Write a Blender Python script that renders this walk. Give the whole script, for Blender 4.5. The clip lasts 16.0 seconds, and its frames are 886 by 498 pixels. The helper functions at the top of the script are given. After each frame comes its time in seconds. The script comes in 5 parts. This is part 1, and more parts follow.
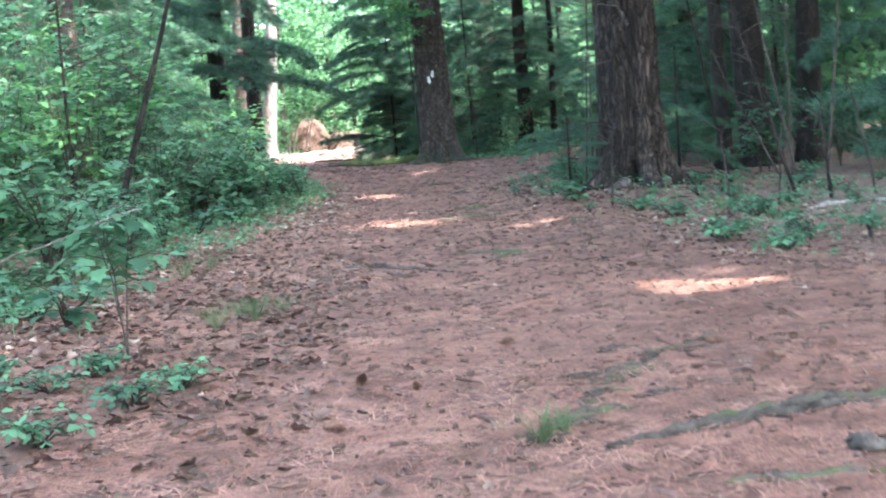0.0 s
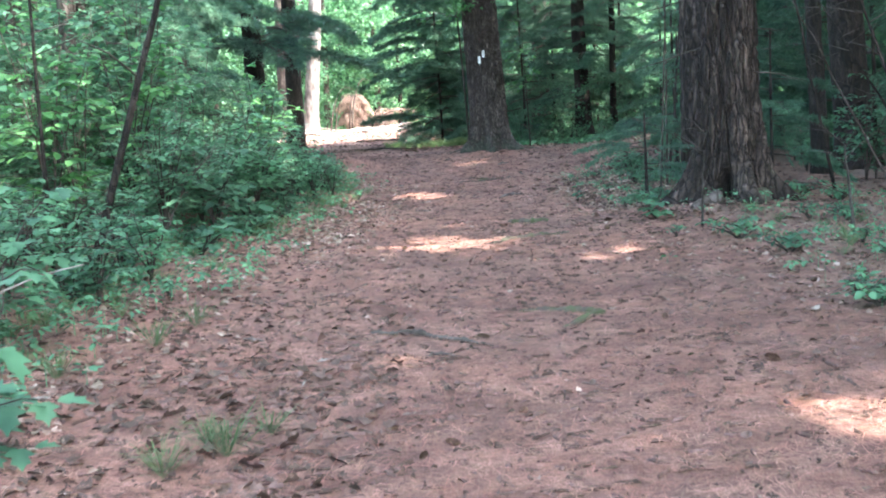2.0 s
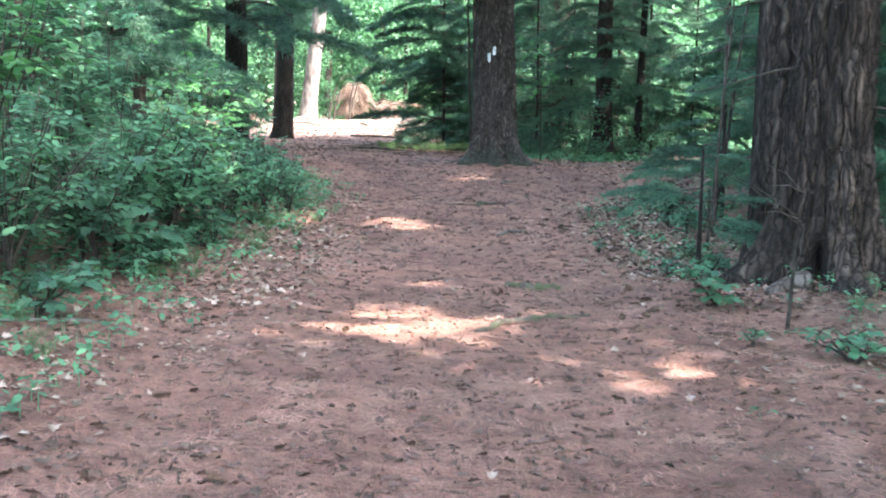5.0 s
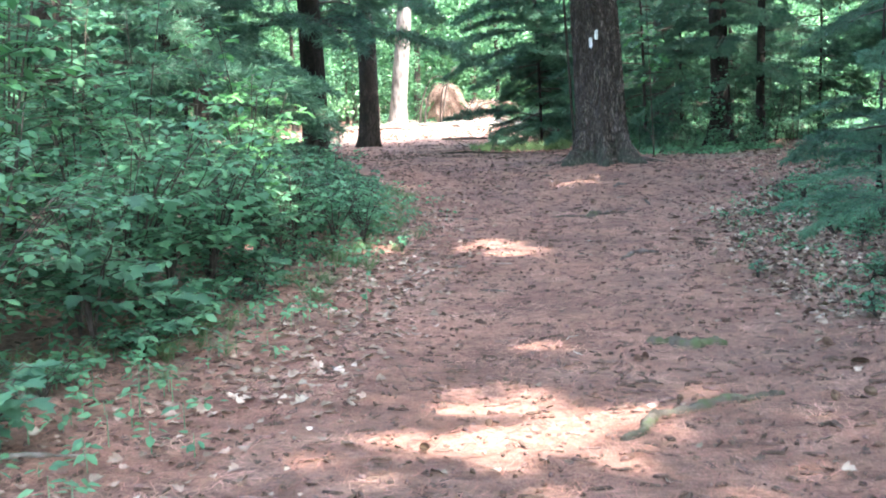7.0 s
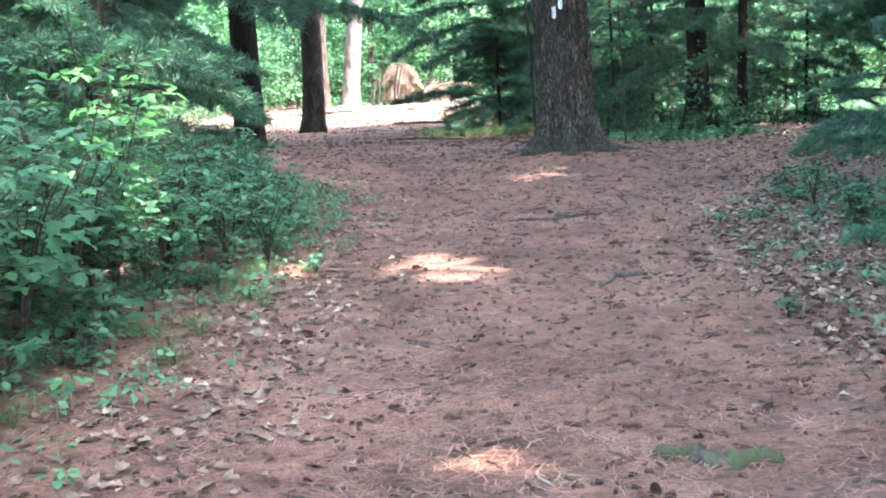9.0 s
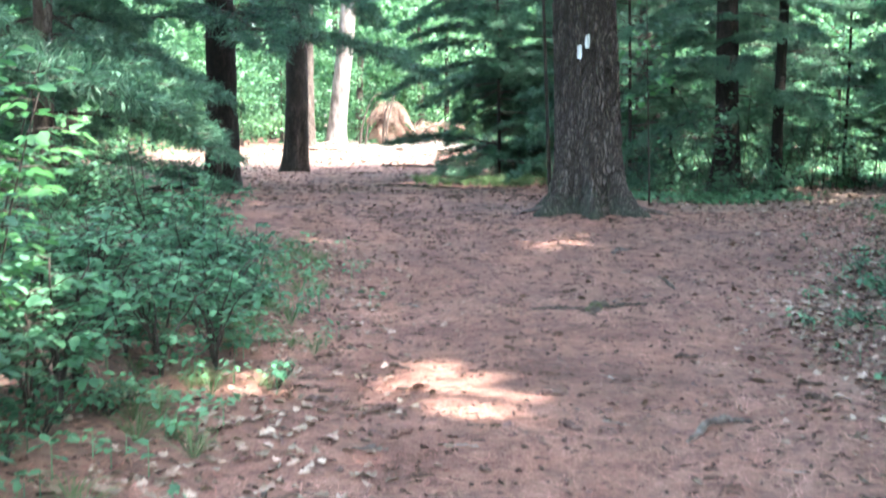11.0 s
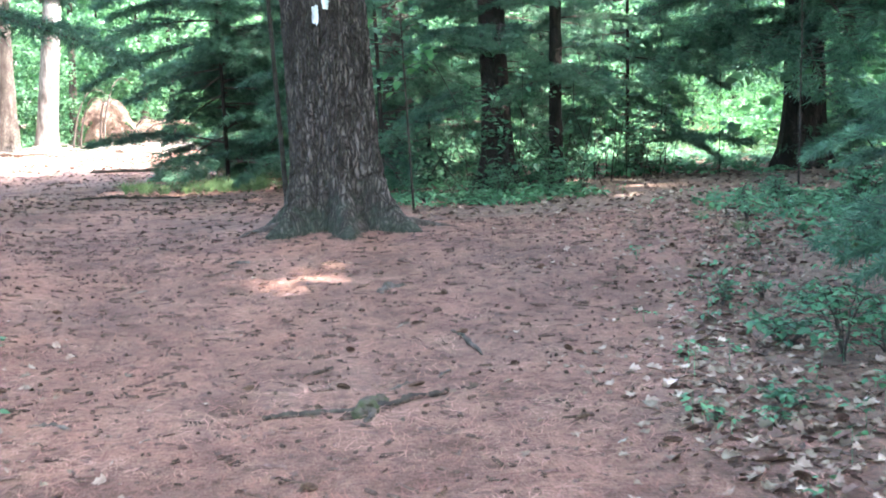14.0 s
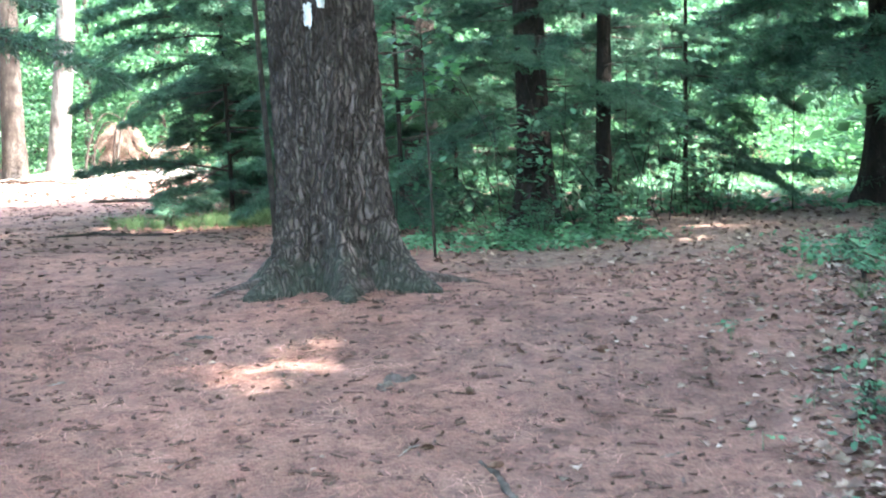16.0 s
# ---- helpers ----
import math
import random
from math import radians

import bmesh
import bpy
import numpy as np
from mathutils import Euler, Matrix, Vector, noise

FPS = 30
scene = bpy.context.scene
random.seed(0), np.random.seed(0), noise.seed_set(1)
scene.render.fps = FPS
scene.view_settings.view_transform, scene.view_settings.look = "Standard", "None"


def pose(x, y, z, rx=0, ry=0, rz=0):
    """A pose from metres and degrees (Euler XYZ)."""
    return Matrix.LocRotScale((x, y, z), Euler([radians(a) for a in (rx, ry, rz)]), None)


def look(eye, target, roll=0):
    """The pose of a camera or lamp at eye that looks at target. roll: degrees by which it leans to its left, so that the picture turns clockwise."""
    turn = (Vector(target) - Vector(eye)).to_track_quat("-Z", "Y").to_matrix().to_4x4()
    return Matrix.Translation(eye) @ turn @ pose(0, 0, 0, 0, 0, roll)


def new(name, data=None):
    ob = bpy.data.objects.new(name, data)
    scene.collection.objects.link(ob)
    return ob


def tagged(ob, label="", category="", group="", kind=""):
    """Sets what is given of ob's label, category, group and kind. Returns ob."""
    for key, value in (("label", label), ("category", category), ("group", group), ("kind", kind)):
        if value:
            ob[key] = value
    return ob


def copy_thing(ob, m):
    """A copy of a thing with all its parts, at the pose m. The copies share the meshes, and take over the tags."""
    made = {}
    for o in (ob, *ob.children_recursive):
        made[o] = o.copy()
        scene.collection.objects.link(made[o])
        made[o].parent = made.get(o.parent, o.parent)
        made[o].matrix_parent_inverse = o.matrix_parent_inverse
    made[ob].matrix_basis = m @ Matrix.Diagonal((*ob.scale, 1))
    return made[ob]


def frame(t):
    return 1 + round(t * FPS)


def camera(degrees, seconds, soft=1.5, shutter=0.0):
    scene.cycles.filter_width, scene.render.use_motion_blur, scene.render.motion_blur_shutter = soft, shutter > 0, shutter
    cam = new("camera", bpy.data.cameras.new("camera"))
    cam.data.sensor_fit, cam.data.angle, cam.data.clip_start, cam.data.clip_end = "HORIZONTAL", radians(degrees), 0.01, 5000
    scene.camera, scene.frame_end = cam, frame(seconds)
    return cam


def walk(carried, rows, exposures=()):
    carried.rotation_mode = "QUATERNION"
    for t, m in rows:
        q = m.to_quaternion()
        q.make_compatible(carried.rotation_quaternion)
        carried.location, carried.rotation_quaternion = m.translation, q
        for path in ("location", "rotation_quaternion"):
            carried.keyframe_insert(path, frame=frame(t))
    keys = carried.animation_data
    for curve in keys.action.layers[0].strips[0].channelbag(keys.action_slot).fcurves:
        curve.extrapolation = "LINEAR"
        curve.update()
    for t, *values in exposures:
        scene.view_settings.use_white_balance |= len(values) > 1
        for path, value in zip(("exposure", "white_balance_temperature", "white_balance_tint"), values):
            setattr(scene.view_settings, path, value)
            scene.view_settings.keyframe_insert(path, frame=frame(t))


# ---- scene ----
EXPOSURE, SUN_POWER = 4.2, 2.2
cam = camera(38.8, 16.0, soft=1.9, shutter=0.3)
# METRES: length of the walk; EYE: height of the first eye over the level of the path ahead
METRES, EYE = 20.9, 1.015
ROWS = [
    (0.0, 0.0, 0.0, 0.0, -0.37, -5.3, 3.99),
    (0.5, -0.0004, 0.0313, 0.0057, 2.19, -5.24, 0.06),
    (1.0, -0.0056, 0.0629, 0.0101, 2.55, -6.86, 0.04),
    (1.5, -0.0049, 0.0906, 0.0112, 1.38, -6.63, 4.4),
    (2.0, -0.0025, 0.1203, 0.014, 1.75, -6.45, 3.09),
    (2.5, -0.0055, 0.1493, 0.0189, 1.38, -7.32, 3.22),
    (3.0, -0.0033, 0.18, 0.0202, 1.88, -7.65, 2.38),
    (3.5, -0.0007, 0.2064, 0.0195, 2.01, -6.09, 1.9),
    (4.0, 0.0005, 0.2379, 0.0198, 0.06, -6.91, 2.08),
    (4.5, 0.0024, 0.2731, 0.0207, 1.44, -6.68, -1.73),
    (7.0, -0.0067, 0.4357, 0.02, 6.46, -6.75, 2.11),
    (7.5, -0.0073, 0.4686, 0.0187, 6.33, -6.71, 1.37),
    (8.0, -0.0066, 0.5019, 0.0175, 4.71, -6.36, 1.57),
    (10.5, -0.022, 0.6595, 0.0183, 5.24, -9.9, 3.41),
    (11.0, -0.0285, 0.6903, 0.0203, 4.06, -5.84, -0.37),
    (11.5, -0.0292, 0.7201, 0.0194, 1.45, -3.42, 1.95),
    (12.0, -0.0289, 0.7512, 0.0201, -3.85, -5.47, -1.6),
    (12.5, -0.0307, 0.7831, 0.02, -4.56, -4.86, 1.52),
    (13.0, -0.0292, 0.8137, 0.019, -5.49, -6.25, 3.19),
    (13.5, -0.0253, 0.8456, 0.0179, -4.9, -5.28, 1.27),
    (14.0, -0.023, 0.8745, 0.0178, -7.75, -6.31, 1.82),
    (14.5, -0.0199, 0.9059, 0.018, -6.05, -5.43, 0.93),
    (15.0, -0.0187, 0.9347, 0.0187, -6.11, -5.66, 2.72),
    (15.5, -0.0108, 0.9634, 0.0185, -7.75, -6.17, 3.55),
    (16.0, -0.006, 0.9918, 0.0183, -6.36, -5.15, 1.7),
]
walk(cam, [(t, pose(METRES * x, METRES * y, EYE + METRES * z, 90 + pitch, roll, yaw)) for t, x, y, z, yaw, pitch, roll in ROWS],
     exposures=[(0.0, EXPOSURE - 0.17, 6450, 12), (4.5, EXPOSURE - 0.15, 6450, 11), (8.0, EXPOSURE + 0.0, 6400, 10), (10.5, EXPOSURE + 0.06, 6420, 10), (11.5, EXPOSURE + 0.1, 6420, 10.5), (12.5, EXPOSURE + 0.25, 6400, 11.5), (14.5, EXPOSURE + 0.38, 6430, 11.5), (16.0, EXPOSURE + 0.48, 6400, 9)])

# ---- light ----
SUN_TO = Vector((0.46, -0.20, 0.865)).normalized()
world = bpy.data.worlds.new("sky")
scene.world = world
world.use_nodes = True
wn = world.node_tree
sky = wn.nodes.new("ShaderNodeTexSky")
sky.sky_type, sky.sun_disc = "NISHITA", False
sky.sun_elevation = math.asin(SUN_TO.z)
sky.sun_rotation = math.atan2(SUN_TO.x, SUN_TO.y)
sky.air_density, sky.dust_density, sky.ozone_density = 1.0, 3.0, 1.0
wn.links.new(sky.outputs[0], wn.nodes["Background"].inputs[0])
wn.nodes["Background"].inputs[1].default_value = 0.15
sun = new("sun", bpy.data.lights.new("sun", "SUN"))
sun.data.energy, sun.data.angle, sun.data.color = SUN_POWER, radians(0.53), (1.0, 0.95, 0.87)
sun.matrix_world = look(SUN_TO * 60, (0, 0, 0))

rng = np.random.default_rng(7)


# ---- materials ----
def mat(name, colours, scale=8.0, detail=6.0, rough=0.8, bump=0.3, bump_scale=40.0, stretch=(1, 1, 1), vary=0.0, island=0.0, through_light=0.0, spec=0.3):
    """A surface of several colours mixed by noise at two sizes, with relief; vary: brightness by object; island: by leaf."""
    m = bpy.data.materials.new(name)
    m.use_nodes = True
    n, l = m.node_tree.nodes, m.node_tree.links
    b = n["Principled BSDF"]
    out = n["Material Output"]
    co = n.new("ShaderNodeTexCoord")
    mp = n.new("ShaderNodeMapping")
    mp.inputs["Scale"].default_value = stretch
    l.new(co.outputs["Object"], mp.inputs[0])
    n1 = n.new("ShaderNodeTexNoise")
    n1.inputs["Scale"].default_value, n1.inputs["Detail"].default_value = scale, detail
    l.new(mp.outputs[0], n1.inputs["Vector"])
    n2 = n.new("ShaderNodeTexNoise")
    n2.inputs["Scale"].default_value, n2.inputs["Detail"].default_value = scale * 0.13, 3
    l.new(mp.outputs[0], n2.inputs["Vector"])
    add = n.new("ShaderNodeMath")
    add.operation = "MULTIPLY_ADD"
    l.new(n2.outputs["Fac"], add.inputs[0])
    add.inputs[1].default_value = 0.7
    half = n.new("ShaderNodeMath")
    half.operation = "SUBTRACT"
    l.new(n1.outputs["Fac"], half.inputs[0])
    half.inputs[1].default_value = 0.35
    l.new(half.outputs[0], add.inputs[2])
    ramp = n.new("ShaderNodeValToRGB")
    while len(ramp.color_ramp.elements) < len(colours):
        ramp.color_ramp.elements.new(0.5)
    for i, c in enumerate(colours):
        ramp.color_ramp.elements[i].position = 0.28 + 0.44 * i / max(1, len(colours) - 1)
        ramp.color_ramp.elements[i].color = (*c, 1)
    l.new(add.outputs[0], ramp.inputs[0])
    col = ramp.outputs[0]
    for amount, node, socket in ((vary, "ShaderNodeObjectInfo", "Random"), (island, "ShaderNodeNewGeometry", "Random Per Island")):
        if amount:
            src = n.new(node)
            mr = n.new("ShaderNodeMapRange")
            mr.inputs["To Min"].default_value, mr.inputs["To Max"].default_value = 1 - amount, 1 + amount
            l.new(src.outputs[socket], mr.inputs["Value"])
            hs = n.new("ShaderNodeHueSaturation")
            l.new(mr.outputs[0], hs.inputs["Value"])
            h2 = n.new("ShaderNodeMapRange")
            h2.inputs["To Min"].default_value, h2.inputs["To Max"].default_value = 0.5 + 0.035 * amount, 0.5 - 0.035 * amount
            l.new(src.outputs[socket], h2.inputs["Value"])
            l.new(h2.outputs[0], hs.inputs["Hue"])
            l.new(col, hs.inputs["Color"])
            col = hs.outputs[0]
    l.new(col, b.inputs["Base Color"])
    b.inputs["Roughness"].default_value = rough
    b.inputs["Specular IOR Level"].default_value = spec
    if bump:
        nb = n.new("ShaderNodeTexNoise")
        nb.inputs["Scale"].default_value, nb.inputs["Detail"].default_value = bump_scale, 8
        l.new(mp.outputs[0], nb.inputs["Vector"])
        bp = n.new("ShaderNodeBump")
        bp.inputs["Strength"].default_value, bp.inputs["Distance"].default_value = bump, 0.02
        l.new(nb.outputs["Fac"], bp.inputs["Height"])
        l.new(bp.outputs[0], b.inputs["Normal"])
    if through_light:
        tr = n.new("ShaderNodeBsdfTranslucent")
        l.new(col, tr.inputs["Color"])
        mx = n.new("ShaderNodeMixShader")
        mx.inputs[0].default_value = through_light
        l.new(b.outputs[0], mx.inputs[1])
        l.new(tr.outputs[0], mx.inputs[2])
        l.new(mx.outputs[0], out.inputs[0])
    return m


def add_cracks(m, scale, stretch, depth, dark, soft=0.16, bent=0.14):
    """Dark furrows between bark plates, as colour and relief."""
    n, l = m.node_tree.nodes, m.node_tree.links
    b = n["Principled BSDF"]
    co = n.new("ShaderNodeTexCoord")
    wob = n.new("ShaderNodeTexNoise")
    wob.inputs["Scale"].default_value, wob.inputs["Detail"].default_value = 7, 5
    l.new(co.outputs["Object"], wob.inputs["Vector"])
    mv = n.new("ShaderNodeMix")
    mv.data_type = "VECTOR"
    mv.inputs["Factor"].default_value = bent
    l.new(co.outputs["Object"], mv.inputs["A"]), l.new(wob.outputs["Color"], mv.inputs["B"])
    mp = n.new("ShaderNodeMapping")
    mp.inputs["Scale"].default_value = stretch
    l.new(mv.outputs["Result"], mp.inputs[0])
    vo = n.new("ShaderNodeTexVoronoi")
    vo.feature = "DISTANCE_TO_EDGE"
    vo.inputs["Scale"].default_value = scale
    l.new(mp.outputs[0], vo.inputs["Vector"])
    mr = n.new("ShaderNodeMapRange")
    mr.inputs["From Max"].default_value = soft
    l.new(vo.outputs["Distance"], mr.inputs["Value"])
    old = b.inputs["Base Color"].links[0].from_socket
    mx = n.new("ShaderNodeMix")
    mx.data_type = "RGBA"
    l.new(mr.outputs[0], mx.inputs["Factor"])
    mx.inputs["A"].default_value = (*dark, 1)
    l.new(old, mx.inputs["B"])
    l.new(mx.outputs["Result"], b.inputs["Base Color"])
    bp = n.new("ShaderNodeBump")
    bp.inputs["Strength"].default_value, bp.inputs["Distance"].default_value = depth, 0.03
    l.new(mr.outputs[0], bp.inputs["Height"])
    l.new(b.inputs["Normal"].links[0].from_socket, bp.inputs["Normal"])
    l.new(bp.outputs[0], b.inputs["Normal"])
    return m


M_BARK = mat("pine_bark", [(0.045, 0.035, 0.03), (0.095, 0.076, 0.065), (0.17, 0.145, 0.13)], 9, 8, 0.92, 0.9, 30, (1, 1, 0.28), vary=0.15)
# near-black: the shade on silhouetted trunks is put into this bark's colour
M_BARK_SHADE = mat("shade_dark_bark", [(0.014, 0.011, 0.009), (0.03, 0.023, 0.019), (0.058, 0.047, 0.04)], 9, 8, 0.95, 0.8, 30, (1, 1, 0.3), vary=0.3)
M_BARK_PALE = mat("pale_bark", [(0.07, 0.06, 0.055), (0.17, 0.15, 0.14), (0.28, 0.255, 0.245)], 7, 8, 0.9, 0.6, 30, (1, 1, 0.35), vary=0.2)
add_cracks(M_BARK, 21, (1, 1, 0.25), 0.6, (0.045, 0.035, 0.03))
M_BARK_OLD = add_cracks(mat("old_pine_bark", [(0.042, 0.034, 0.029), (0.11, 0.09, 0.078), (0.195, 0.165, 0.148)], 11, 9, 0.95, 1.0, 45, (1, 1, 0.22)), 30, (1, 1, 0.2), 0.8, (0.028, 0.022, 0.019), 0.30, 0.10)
M_BARK_BROWN = add_cracks(mat("furrowed_brown_bark", [(0.03, 0.022, 0.018), (0.075, 0.057, 0.047), (0.18, 0.132, 0.108)], 8, 8, 0.95, 0.9, 30, (1, 1, 0.15)), 19, (1, 1, 0.11), 1.0, (0.012, 0.009, 0.0075), 0.46, 0.09)
add_cracks(M_BARK_SHADE, 22, (1, 1, 0.17), 0.6, (0.012, 0.01, 0.009))


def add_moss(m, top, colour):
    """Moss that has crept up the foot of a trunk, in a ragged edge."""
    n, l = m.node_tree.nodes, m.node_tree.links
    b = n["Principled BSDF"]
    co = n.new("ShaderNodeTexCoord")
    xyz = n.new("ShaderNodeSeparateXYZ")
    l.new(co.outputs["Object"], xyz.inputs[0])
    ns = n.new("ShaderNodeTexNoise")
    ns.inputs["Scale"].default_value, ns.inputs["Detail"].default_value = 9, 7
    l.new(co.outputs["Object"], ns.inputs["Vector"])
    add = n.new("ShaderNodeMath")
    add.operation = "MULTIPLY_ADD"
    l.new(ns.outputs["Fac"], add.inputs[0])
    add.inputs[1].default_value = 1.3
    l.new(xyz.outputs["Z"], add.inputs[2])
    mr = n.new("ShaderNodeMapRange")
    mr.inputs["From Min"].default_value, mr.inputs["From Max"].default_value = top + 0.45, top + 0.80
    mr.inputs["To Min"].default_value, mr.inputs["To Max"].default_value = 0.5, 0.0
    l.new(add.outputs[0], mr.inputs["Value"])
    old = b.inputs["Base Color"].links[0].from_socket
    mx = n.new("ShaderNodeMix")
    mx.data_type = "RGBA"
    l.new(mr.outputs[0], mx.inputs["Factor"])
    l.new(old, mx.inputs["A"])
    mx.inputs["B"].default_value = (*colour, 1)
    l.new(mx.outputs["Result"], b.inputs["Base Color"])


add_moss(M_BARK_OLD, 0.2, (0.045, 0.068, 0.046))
M_TWIG = mat("twig_bark", [(0.025, 0.02, 0.016), (0.06, 0.05, 0.042), (0.10, 0.085, 0.07)], 20, 5, 0.9, 0.4, 80, vary=0.35)
M_LEAF = mat("shrub_leaf", [(0.062, 0.165, 0.098), (0.094, 0.23, 0.133), (0.135, 0.295, 0.165)], 6, 3, 0.6, 0.15, 60, vary=0.18, island=0.3, through_light=0.42, spec=0.3)
M_LEAF_LIGHT = mat("maple_leaf", [(0.06, 0.19, 0.075), (0.09, 0.26, 0.09), (0.13, 0.33, 0.115)], 6, 3, 0.45, 0.15, 60, vary=0.2, island=0.35, through_light=0.45, spec=0.5)
M_NEEDLE = mat("pine_needles", [(0.045, 0.115, 0.078), (0.070, 0.162, 0.105), (0.105, 0.22, 0.138)], 3, 3, 0.55, 0, vary=0.2, island=0.4, through_light=0.32, spec=0.4)
M_FAR = mat("woods_leaf", [(0.058, 0.155, 0.085), (0.105, 0.245, 0.122), (0.165, 0.335, 0.165)], 0.6, 3, 0.6, 0, vary=0.25, island=0.4, through_light=0.4)
M_DEAD = mat("dead_pine_needles", [(0.20, 0.135, 0.105), (0.34, 0.245, 0.20), (0.50, 0.40, 0.34)], 3, 4, 0.85, 0, vary=0.2, island=0.3, through_light=0.25)
M_LOG = mat("weathered_wood", [(0.12, 0.098, 0.082), (0.24, 0.21, 0.185), (0.42, 0.38, 0.34)], 14, 6, 0.9, 0.5, 60, (1, 1, 0.3), vary=0.3)
M_STICK = mat("grey_stick", [(0.05, 0.04, 0.035), (0.12, 0.10, 0.088), (0.21, 0.185, 0.165)], 18, 6, 0.9, 0.5, 70, (1, 1, 1), vary=0.3)
M_CANOPY = mat("shade_canopy_leaf", [(0.07, 0.16, 0.095), (0.115, 0.24, 0.135), (0.17, 0.32, 0.17)], 0.6, 3, 0.6, 0, island=0.3, through_light=0.5)
M_GRASS = mat("grass_blade", [(0.06, 0.12, 0.05), (0.10, 0.17, 0.075), (0.16, 0.23, 0.10)], 4, 3, 0.6, 0, vary=0.15, island=0.35, through_light=0.4)
M_PALE_LEAF = mat("dry_leaf", [(0.12, 0.08, 0.06), (0.25, 0.18, 0.14), (0.45, 0.365, 0.30)], 12, 4, 0.75, 0.2, 60, island=0.4)
M_STRAW = mat("fallen_needle", [(0.15, 0.07, 0.05), (0.29, 0.143, 0.103), (0.47, 0.268, 0.205)], 3, 3, 0.75, 0, island=0.45)
M_CHIP = mat("bark_flake", [(0.045, 0.028, 0.022), (0.09, 0.058, 0.046), (0.15, 0.10, 0.08)], 20, 4, 0.9, 0.3, 80, vary=0.4, island=0.4)
M_CONE = mat("cone_scale", [(0.05, 0.026, 0.018), (0.11, 0.062, 0.042), (0.20, 0.13, 0.09)], 30, 4, 0.85, 0.3, 90, vary=0.3)
M_MOSS = mat("moss", [(0.045, 0.037, 0.03), (0.105, 0.088, 0.072), (0.085, 0.092, 0.052), (0.07, 0.095, 0.042)], 14, 6, 1.0, 0.8, 90, vary=0.2)
M_PAINT = mat("white_paint", [(0.40, 0.41, 0.41), (0.74, 0.76, 0.76), (0.84, 0.85, 0.85)], 26, 6, 0.6, 0.5, 60, (1, 1, 0.4))


# ---- geometry helpers ----
def smooth(a, b, v):
    s = np.clip((v - a) / (b - a), 0, 1)
    return s * s * (3 - 2 * s)


def lumps(x, y):
    return (np.sin(1.3 * x + 0.7 * y) * np.sin(0.9 * y - 0.6 * x + 1.1) * 0.5 + np.sin(3.1 * x - 1.7 * y + 0.4) * np.sin(2.3 * y + 1.9 * x) * 0.28
            + np.sin(7.3 * x + 2.1 * y) * np.sin(6.1 * y - 3.7 * x) * 0.14)


def ground_z(x, y):
    """Height of the ground: a bank down behind the start, a knoll round the marked pine, low banks beside the path."""
    x, y = np.asarray(x, float), np.asarray(y, float)
    z = -0.40 * (1 - smooth(-1.5, 4.2, y)) - 0.02 * np.clip(-1.5 - y, 0, 200)
    z = z + 0.27 * smooth(24.5, 29.5, y) * (0.65 + 0.35 * smooth(-4, 0, x)) - 0.10 * smooth(33, 40, y) * (1 - smooth(1, 5, x))
    z = z + 0.004 * np.clip(y - 45, 0, 200)
    z = z + 0.16 * np.exp(-((x - 2.4) ** 2 + (y - 15.9) ** 2) / 1.3) + 0.06 * np.exp(-((x - 0.1) ** 2 + (y - 29.9) ** 2) / 1.0)
    z = z + 0.12 * smooth(1.6, 3.5, -x) * smooth(6, 11, y) + 0.08 * smooth(2.0, 4.0, x)
    return z + 0.035 * lumps(x, y) * np.exp(-((x) / 40) ** 2)


def np_mesh(name, verts, faces):
    """A mesh from arrays: verts n x 3, faces m x k."""
    me = bpy.data.meshes.new(name)
    verts, faces = np.asarray(verts, np.float32), np.asarray(faces, np.int32)
    m, k = faces.shape
    me.vertices.add(len(verts))
    me.vertices.foreach_set("co", verts.ravel())
    me.loops.add(m * k)
    me.loops.foreach_set("vertex_index", faces.ravel())
    me.polygons.add(m)
    me.polygons.foreach_set("loop_start", np.arange(m, dtype=np.int32) * k)
    me.polygons.foreach_set("loop_total", np.full(m, k, np.int32))
    me.update(calc_edges=True)
    return me


def put(name, me, material, parent=None, label="", shade=True):
    """Links a mesh as one object, under a thing or part where one is given."""
    me.materials.append(material)
    if shade:
        me.polygons.foreach_set("use_smooth", np.ones(len(me.polygons), bool))
    ob = new(name, me)
    if parent is not None:
        ob.parent = parent
    return tagged(ob, label=label) if label else ob


def part(name, bm, material, parent=None, label="", shade=True):
    me = bpy.data.meshes.new(name)
    bm.to_mesh(me)
    bm.free()
    return put(name, me, material, parent, label, shade)


def thing(name, m, label, category, group="", kind=""):
    ob = new(name)
    ob.matrix_basis = m
    return tagged(ob, label, category, group, kind)


def frames_of(line):
    t = np.gradient(line, axis=0)
    t /= np.linalg.norm(t, axis=1)[:, None] + 1e-9
    ref = np.where(np.abs(t[:, 2:3]) > 0.9, np.array([[1.0, 0, 0]]), np.array([[0, 0, 1.0]]))
    u = np.cross(t, ref)
    u /= np.linalg.norm(u, axis=1)[:, None] + 1e-9
    return t, u, np.cross(t, u)


